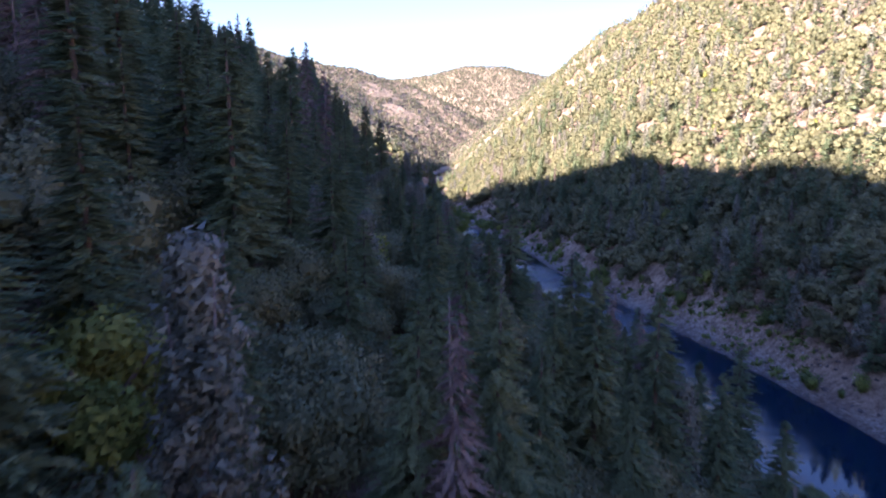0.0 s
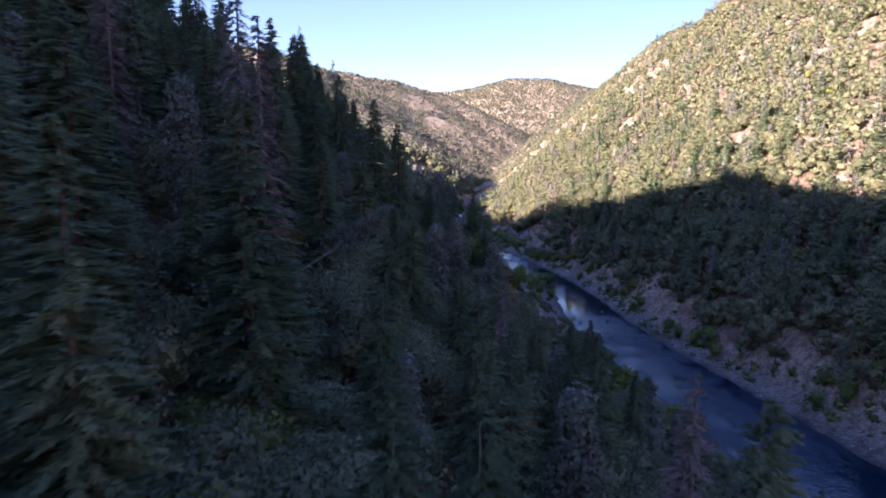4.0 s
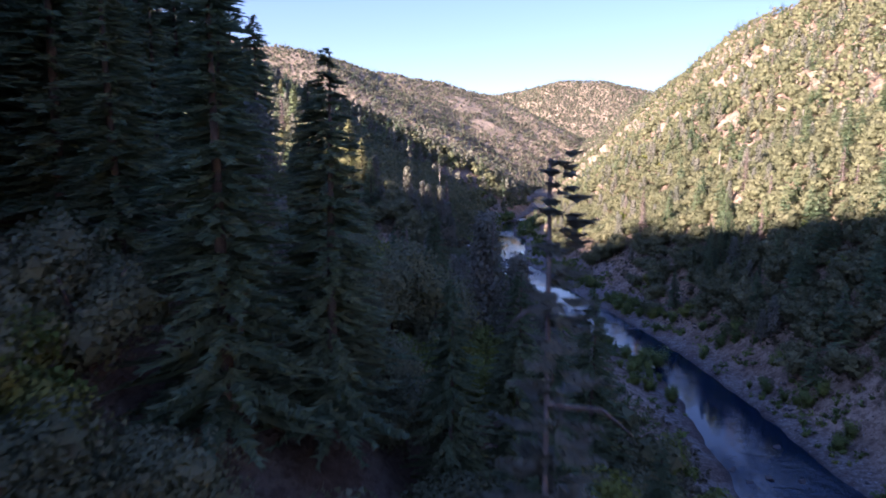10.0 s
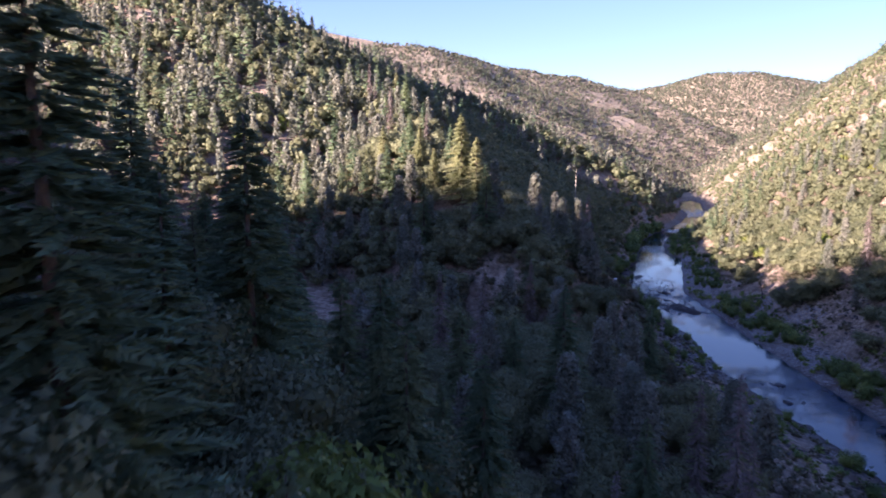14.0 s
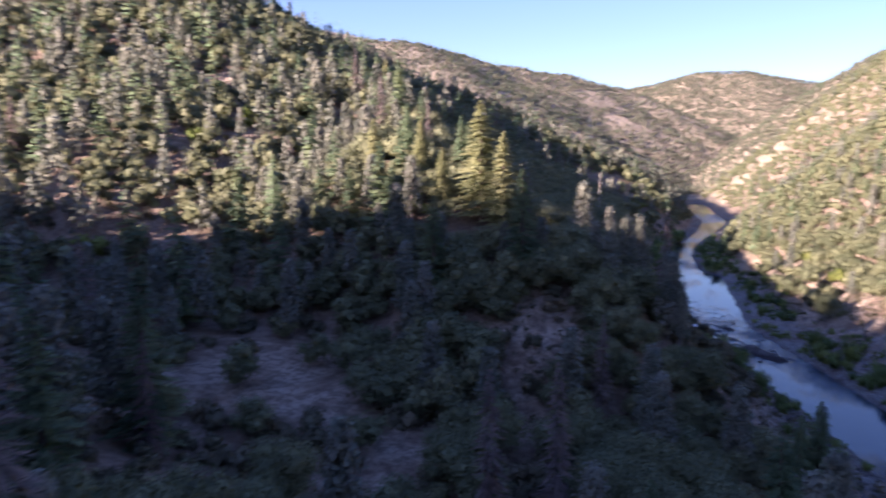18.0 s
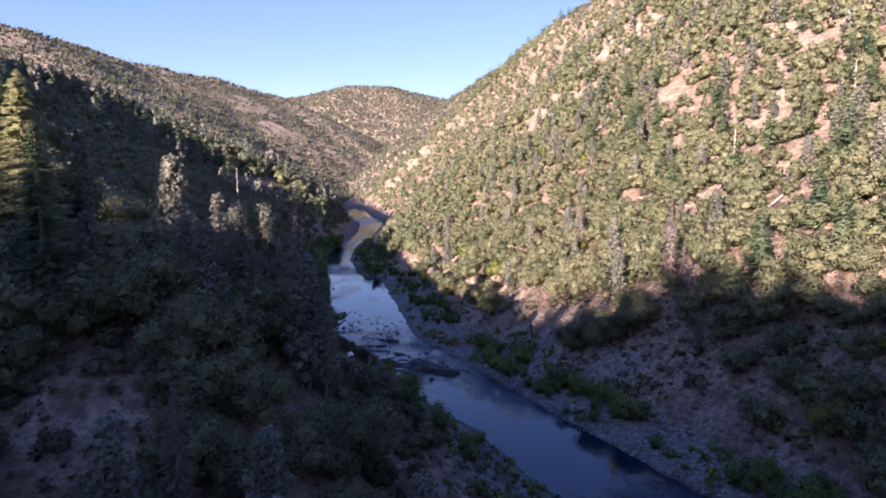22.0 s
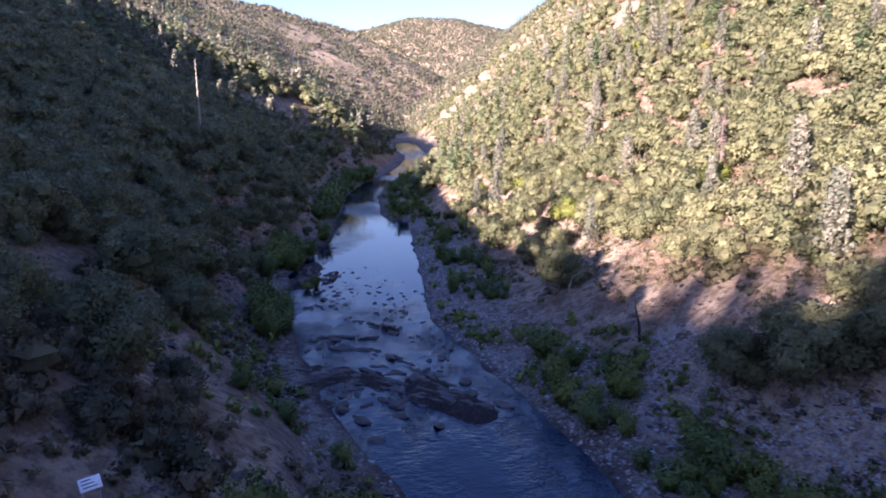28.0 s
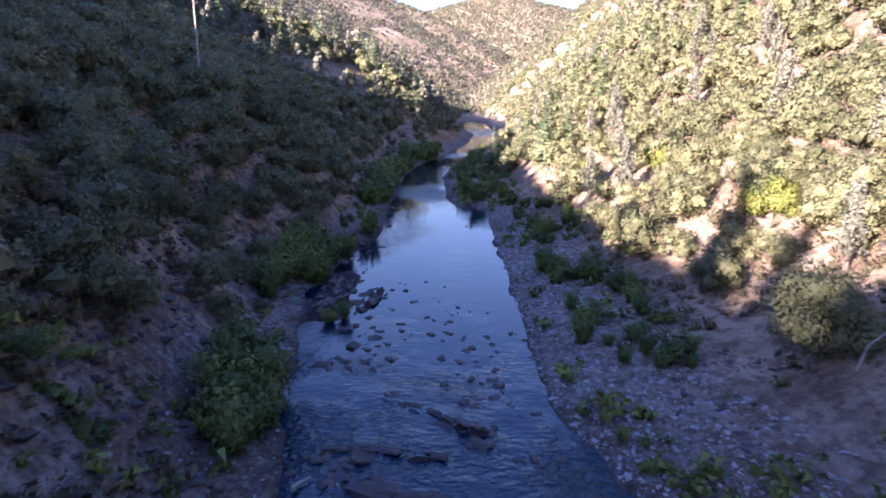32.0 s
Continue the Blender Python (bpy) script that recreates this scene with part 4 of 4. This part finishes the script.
def stems(seed, tall=3.2, radius=1.7):
    r = np.random.default_rng(seed)
    parts = []
    for k in range(7):
        a = 2.4 * k
        rr = radius * r.uniform(0.3, 0.8)
        parts.append(tube([(0, 0, -0.3), (np.cos(a) * rr * 0.4, np.sin(a) * rr * 0.4, tall * 0.4), (np.cos(a) * rr, np.sin(a) * rr, tall * r.uniform(0.65, 0.9))], [0.045, 0.03, 0.012], 3))
    return joined(parts)


def stone(seed, points, flat=0.55, long=1.0):
    """An angular broken stone."""
    r = np.random.default_rng(seed)
    p = unit(r.normal(size=(points, 3))) * r.uniform(0.75, 1.1, (points, 1)) * np.array([long, 1.0, flat])
    p[:, 2] = np.minimum(p[:, 2], flat * 0.7)
    bm = bmesh.new()
    for q in p:
        bm.verts.new(q)
    bmesh.ops.convex_hull(bm, input=bm.verts[:])
    bmesh.ops.triangulate(bm, faces=bm.faces[:])
    used = [v for v in bm.verts if v.link_faces]
    number = {v: k for k, v in enumerate(used)}
    v = np.array([u.co[:] for u in used])
    f = np.array([[number[c] for c in t.verts] for t in bm.faces])
    bm.free()
    return v, f


def on_ground(x, y):
    return float(height(np.array(float(x)), np.array(float(y))))


def along_bank(side, y0, y1, d0, d1, n, r):
    y = r.uniform(y0, y1, n)
    d = r.uniform(d0, d1, n)
    x = left_bank(y) - d if side < 0 else right_bank(y) + d
    return x, y


def repeat(name, shapes, places, tags, material, stem_material=None):
    """Things of one kind: shapes is a list of (body, stems or None); places rows of x, y, z, scale, turn."""
    protos = {}
    for n, (x, y, z, s, a) in enumerate(places):
        v = n % len(shapes)
        m = pose(x, y, z, 0, 0, a)
        if v not in protos:
            body, stalk = shapes[v]
            if stalk is None:
                ob = new(name, mesh_of(name, *body, material, material not in (SLATE, COBBLE)))
            else:
                ob = new(name)
                part("stalk", stalk, stem_material, ob)
                part("foliage", body, material, ob)
            tagged(ob, *tags)
            ob.matrix_basis = m
            protos[v] = ob
        else:
            copy_thing(protos[v], m @ Matrix.Diagonal((s * rng.uniform(0.8, 1.25), s, s * rng.uniform(0.8, 1.2), 1)))


wr = np.random.default_rng(21)
rows = []
for side, y0, y1, d0, d1, n, s0, s1 in ((1, 325, 402, 2.5, 9.5, 85, 0.55, 1.1), (1, 402, 520, 4, 14, 75, 0.4, 1.0), (1, 520, 640, 3, 12, 45, 0.6, 1.2), (1, 90, 325, 2, 12, 80, 0.5, 1.1),
                                        (-1, 426, 520, 0.0, 5, 130, 0.7, 1.5), (-1, 520, 640, 0.5, 6, 75, 1.0, 1.9), (-1, 245, 300, 0, 12, 42, 0.5, 1.0), (-1, 300, 436, 1, 16, 55, 0.35, 0.9)):
    x, y = along_bank(side, y0, y1, d0, d1, n, wr)
    keep = fnoise(x / 9, y / 9, 2) > 0.38
    for a, b2 in zip(x[keep], y[keep]):
        rows.append((a, b2, wr.uniform(s0, s1)))
rows += [(7, 401, 1.4), (2, 413, 1.3), (3, 396, 1.0), (-29, 454, 0.7), (-30.5, 453, 0.6), (-38, 471, 1.6), (10, 390, 0.9), (22, 284, 1.5), (20, 289, 1.3)]
rows = np.array(rows)
keep = np.hypot(rows[:, 0] - 12.3, rows[:, 1] - 408.5) > 3.5
rows = rows[keep]
zz = height(rows[:, 0], rows[:, 1])
placed = [(a, b2, max(c, 0.0) - 0.1, s, wr.uniform(0, 360)) for (a, b2, s), c in zip(rows, zz)]
gap = away_from_line(rows[:, 0], rows[:, 1], AIRWAY)
order = np.argsort(gap)
others = rows[order[280:]]
me = many("willows", [shrub(s, 300, 0.27) for s in (61, 62)], others[:, 0], others[:, 1], np.maximum(height(others[:, 0], others[:, 1]), 0) - 0.1, others[:, 2], others[:, 0], np.arange(len(others)), WILLOW_LEAF)
tagged(new("distant_willow_shrubs", me), "green willow shrubs massed along the river farther off", "shrubs", kind="stuff")
placed = [placed[i] for i in order[:280]]
repeat("willow_shrub", [(shrub(s, 1300, 0.13), stems(s)) for s in (61, 62, 63)], placed, ("bright green willow shrub on the gravel beside the river", "shrub", "willows along the river"), WILLOW_LEAF, BARK)

# grass and sedge tufts among the gravel
x1, y1 = along_bank(1, 120, 620, 1.0, 16, 2600, wr)
x2, y2 = along_bank(-1, 240, 620, 0.5, 20, 1300, wr)
tx, ty = np.concatenate([x1, x2]), np.concatenate([y1, y2])
keep = fnoise(tx / 6, ty / 6, 2) > 0.47
tx, ty = tx[keep], ty[keep]
tuft = [shrub(s, 26, 0.16, 0.6, 0.6) for s in (65, 66)]
me = many("sedge", tuft, tx, ty, height(tx, ty), wr.uniform(0.6, 2.0, len(tx)), tx, np.arange(len(tx)), WILLOW_LEAF)
tagged(new("sedge_tufts", me), "yellow-green sedge and weeds growing through river gravel", "grass", kind="stuff")
tx, ty = scattered(-60, 60, 225, 480, 1.7, wr)
keep = (from_bank(tx, ty) > np.where(tx < left_bank(ty), 3, 12)) & (from_bank(tx, ty) < 60) & (fnoise(tx / 8 + 9, ty / 8, 2) > 0.45) & (away_from_line(tx, ty, TRAIL) > 2)
tx, ty = tx[keep], ty[keep]
me = many("dry_weeds", tuft, tx, ty, height(tx, ty) - 0.05, wr.uniform(0.6, 1.6, len(tx)), tx, np.arange(len(tx)), SCRUB_LEAF)
tagged(new("dry_weeds", me), "dry grey-green weeds on the river benches", "grass", kind="stuff")

# boulders and slabs in the riffles
places = []
for x0, x1, y0, y1, n, s0, s1 in ((-32, -7, 396, 428, 90, 0.35, 1.1), (-34, -25, 440, 466, 60, 0.2, 0.9), (-34, -28, 466, 640, 80, 0.25, 1.0), (5, 34, 205, 250, 50, 0.4, 1.2), (-10, 24, 300, 345, 40, 0.4, 1.1), (-28, -8, 405, 450, 260, 0.12, 0.55), (-30, -12, 425, 470, 120, 0.12, 0.5)):
    for k in range(n):
        a, b2 = wr.uniform(x0, x1), wr.uniform(y0, y1)
        if from_bank(np.array(a), np.array(b2)) < 1.5 and fnoise(np.array(a / 5), np.array(b2 / 5), 2) > 0.47:
            places.append((a, b2, -0.05, wr.uniform(s0, s1), wr.uniform(0, 360)))
repeat("river_boulder", [(stone(s, 12, 0.55, 1.3), None) for s in (71, 72, 73, 74, 78, 79)], places, ("dark wet slate boulder breaking the river surface", "rock", "boulders in the river"), SLATE)
places = []
for line, wide in LEDGES:
    for (x0, y0), (x1, y1) in zip(line, line[1:]):
        span = math.hypot(x1 - x0, y1 - y0)
        for k in range(int(span * (0.9 + 0.9 * wide))):
            t = wr.uniform(0, 1)
            a, b2 = x0 + t * (x1 - x0) + wr.normal() * wide * 0.6, y0 + t * (y1 - y0) + wr.normal() * wide * 0.6
            places.append((a, b2, max(on_ground(a, b2), 0) - 0.03, wr.uniform(0.3, 0.42) + 0.16 * min(wide, 2) * wr.random(), math.degrees(math.atan2(y1 - y0, x1 - x0)) + wr.uniform(-16, 16)))
repeat("slate_ledge", [(stone(s, 14, 0.36, 2.0), None) for s in (75, 76, 77, 70)], places, ("long dark slate ledge lying across the riffle", "rock", "ledges in the river"), SLATE)

# cobbles of the gravel bars
x1, y1 = along_bank(1, 335, 520, 0.0, 13, 12000, wr)
x2, y2 = along_bank(-1, 330, 470, 0.1, 9, 1500, wr)
x3, y3 = along_bank(1, 120, 335, 0.0, 10, 1200, wr)
x4, y4 = along_bank(1, 378, 408, 10, 19, 5000, wr)
x3, y3 = np.append(x3, x4), np.append(y3, y4)
cx, cy = np.concatenate([x1, x2, x3]), np.concatenate([y1, y2, y3])
me = many("cobbles", [stone(s, 10, 0.6, 1.2) for s in (81, 82, 83, 84)], cx, cy, height(cx, cy) + 0.02, 0.075 + 0.24 * wr.random(len(cx)) ** 3.0, cx * 7, np.arange(len(cx)), COBBLE)
tagged(new("gravel_cobbles", me), "pale grey rounded cobbles of the gravel bars", "gravel", kind="stuff")

x1, y1 = along_bank(-1, 290, 470, 0.5, 20, 5200, wr)
x2, y2 = along_bank(1, 300, 460, 7, 40, 3200, wr)
x3, y3 = along_bank(1, 60, 330, 0.5, 11, 900, wr)
cx, cy = np.concatenate([x1, x2, x3]), np.concatenate([y1, y2, y3])
keep = fnoise(cx / 7, cy / 7, 2) > 0.45
cx, cy = cx[keep], cy[keep]
me = many("slate_rubble", [stone(s, 10, 0.5, 1.5) for s in (85, 86, 87)], cx, cy, height(cx, cy), 0.15 + 0.6 * wr.random(len(cx)) ** 3.0, cx * 5, np.arange(len(cx)), SLATE)
tagged(new("slate_rubble", me), "dark broken slate strewn over the river banks", "rubble", kind="stuff")


# ---- dead wood ----
def snag(name, x, y, tall, girth, lean, material, tags, limbs=5, seed=1):
    r = np.random.default_rng(seed)
    ob = new(name)
    ob.location = (x, y, on_ground(x, y))
    tagged(ob, *tags)
    tip = np.array([lean[0], lean[1], tall])
    part("trunk", tube([(0, 0, -0.6), tip * 0.35 + r.normal(size=3) * 0.05, tip * 0.7 + r.normal(size=3) * 0.07, tip], [girth, girth * 0.8, girth * 0.55, girth * 0.25], 7), material, ob)
    for k in range(limbs):
        f = r.uniform(0.3, 0.95)
        a = 2.4 * k
        l = tall * 0.12 * (1.2 - f)
        b0 = tip * f
        part("branch", tube([b0, b0 + np.array([np.cos(a) * l, np.sin(a) * l, l * 0.3])], [girth * 0.22, girth * 0.06], 4), material, ob)
    return ob


snag("charred_snag", 12.3, 408.5, 5.4, 0.2, (-0.9, 0.1), CHAR_WOOD, ("leaning charred bare trunk standing on the gravel bench", "dead tree"), 2, 3)
snag("grey_snag", 70, 424, 9.0, 0.3, (0.3, 0.2), GREY_WOOD, ("tall bleached broken trunk on the sunlit slope", "dead tree", "snags on the slopes"), 4, 4)
snag("grey_snag", 100, 420, 7.0, 0.28, (0.2, 0.1), GREY_WOOD, ("short bleached broken trunk on the sunlit slope", "dead tree", "snags on the slopes"), 4, 5)
snag("grey_snag", -58, 497, 19.0, 0.22, (0.2, 0.1), GREY_WOOD, ("tall thin bleached trunk above the oaks", "dead tree", "snags on the slopes"), 10, 6)
snag("grey_snag", -96, 262, 15.0, 0.22, (0.6, 0.1), GREY_WOOD, ("tall thin bleached trunk above the oaks", "dead tree", "snags on the slopes"), 12, 7)
snag("grey_snag", -92, 265, 14.0, 0.2, (-0.4, 0.1), GREY_WOOD, ("tall thin bleached trunk above the oaks", "dead tree", "snags on the slopes"), 12, 8)
for x, y, long, a, g in ((11, 418, 3.2, 10, 0.14), (14, 424, 2.2, 60, 0.1), (-27, 423, 1.6, 60, 0.16), (27, 373, 4.5, -40, 0.16), (61.5, 393, 15.0, 20, 0.28), (8, 405, 2.4, -20, 0.1), (20, 402, 3.0, 80, 0.12), (-20, 388, 2.5, 20, 0.1)):
    log = new("driftwood_log", mesh_of("driftwood_log", *tube([(-long / 2, 0, 0), (-long * 0.1, 0.1, 0.05), (long / 2, -0.05, 0.1)], [g, g * 0.8, g * 0.35], 7), GREY_WOOD))
    e = 0.4 * long
    ca, sa = math.cos(radians(a)), math.sin(radians(a))
    slope = math.degrees(math.atan2(on_ground(x + e * ca, y + e * sa) - on_ground(x - e * ca, y - e * sa), 2 * e))
    log.matrix_basis = pose(x, y, max(on_ground(x, y), 0.1) + g * 0.6, 0, -slope, a)
    tagged(log, "bleached driftwood log lying on the bank", "log", "driftwood logs")
arch = new("bent_stem", mesh_of("bent_stem", *tube([(-2.6, 0, -0.3), (-2.0, 0, 1.5), (-0.8, 0, 2.5), (0.6, 0.1, 2.4), (1.8, 0.1, 1.5), (2.6, 0.2, 0.2)], [0.09, 0.08, 0.07, 0.06, 0.045, 0.03], 6), GREY_WOOD))
arch.location = (12, 428, on_ground(12, 428))
tagged(arch, "bleached sapling bent over into an arch", "dead tree")


# a grey pine bent down the slope, its crown hanging over
lean = new("leaning_pine")
lean.matrix_basis = pose(-20.5, 110.0, on_ground(-20.5, 110.0) - 0.1, 0, 58, 25)
tagged(lean, "grey pine leaning far out over the gully, half bare", "tree")
part("trunk", straight_trunk(131, 14.0, 30, 0.17), DEAD_WOOD, lean)
part("crown", (lambda g: (g[0] * np.array([0.55, 0.55, 0.5]) + np.array([0, 0, 6.4]), g[1], g[2]))(pine_crown(132, 60, 60, 0.17)), PINE_LEAF, lean)

# ---- things people left ----
WHITE_PAINT = rough_solid("white painted board", [(0.3, (0.66, 0.66, 0.68)), (0.7, (0.80, 0.80, 0.81))], 2.0, 0.05, 0.6)
DARK_INK = rough_solid("dark print", [(0.3, (0.03, 0.03, 0.035)), (0.7, (0.06, 0.06, 0.065))], 3.0, 0.02, 0.7)
TARP = rough_solid("pale blue tarpaulin", [(0.3, (0.30, 0.42, 0.62)), (0.7, (0.70, 0.76, 0.84))], 4.0, 0.2, 0.5)


def box(x0, x1, y0, y1, z0, z1, bevel=0.01):
    bm = bmesh.new()
    bmesh.ops.create_cube(bm, size=1.0)
    for v in bm.verts:
        v.co = ((x0 + x1) / 2 + v.co.x * (x1 - x0), (y0 + y1) / 2 + v.co.y * (y1 - y0), (z0 + z1) / 2 + v.co.z * (z1 - z0))
    bmesh.ops.bevel(bm, geom=bm.edges[:], offset=bevel, segments=1, affect="EDGES")
    bmesh.ops.triangulate(bm, faces=bm.faces[:])
    out = np.array([v.co[:] for v in bm.verts]), np.array([[v.index for v in f.verts] for f in bm.faces])
    bm.free()
    return out


sign = new("notice_board")
sign.matrix_basis = pose(-28.8, 365.6, on_ground(-28.8, 365.6), 0, 0, 35)
tagged(sign, "low white notice board on two posts beside the dirt trail", "sign")
part("post", box(-0.36, -0.28, -0.04, 0.04, -0.4, 0.9), GREY_WOOD, sign)
part("post", box(0.28, 0.36, -0.04, 0.04, -0.4, 0.9), GREY_WOOD, sign)
panel = part("panel", (lambda g: (g[0] @ np.array([[1, 0, 0], [0, 0.8, 0.6], [0, -0.6, 0.8]]) + np.array([0, 0, 0.95]), g[1]))(box(-0.42, 0.42, -0.3, 0.3, 0.0, 0.04)), WHITE_PAINT, sign)
for k in range(3):
    bar = (lambda g: (g[0] @ np.array([[1, 0, 0], [0, 0.8, 0.6], [0, -0.6, 0.8]]) + np.array([0, 0, 0.95]), g[1]))(box(-0.32, 0.05 + 0.1 * k, 0.14 - 0.16 * k, 0.19 - 0.16 * k, 0.041, 0.05, 0.002))
    part("print_bar", bar, DARK_INK, panel)
tx, ty, tq = sheet(np.linspace(-0.8, 0.8, 14), np.linspace(-0.7, 0.7, 14))
tz = 0.45 + 0.7 * fnoise(tx * 1.3 + 3, ty * 1.3, 3) - 0.25 * np.hypot(tx, ty)
tarp = new("crumpled_tarpaulin", mesh_of("crumpled_tarpaulin", np.stack([tx + 0.1 * tz, ty, tz - 0.35], -1), tq, TARP))
tarp.location = (-6.8, 251.8, on_ground(-6.8, 251.8) + 0.1)
tarp.modifiers.new("thickness", "SOLIDIFY").thickness = 0.01
tagged(tarp, "crumpled pale blue tarpaulin lying among the bushes", "tarpaulin")
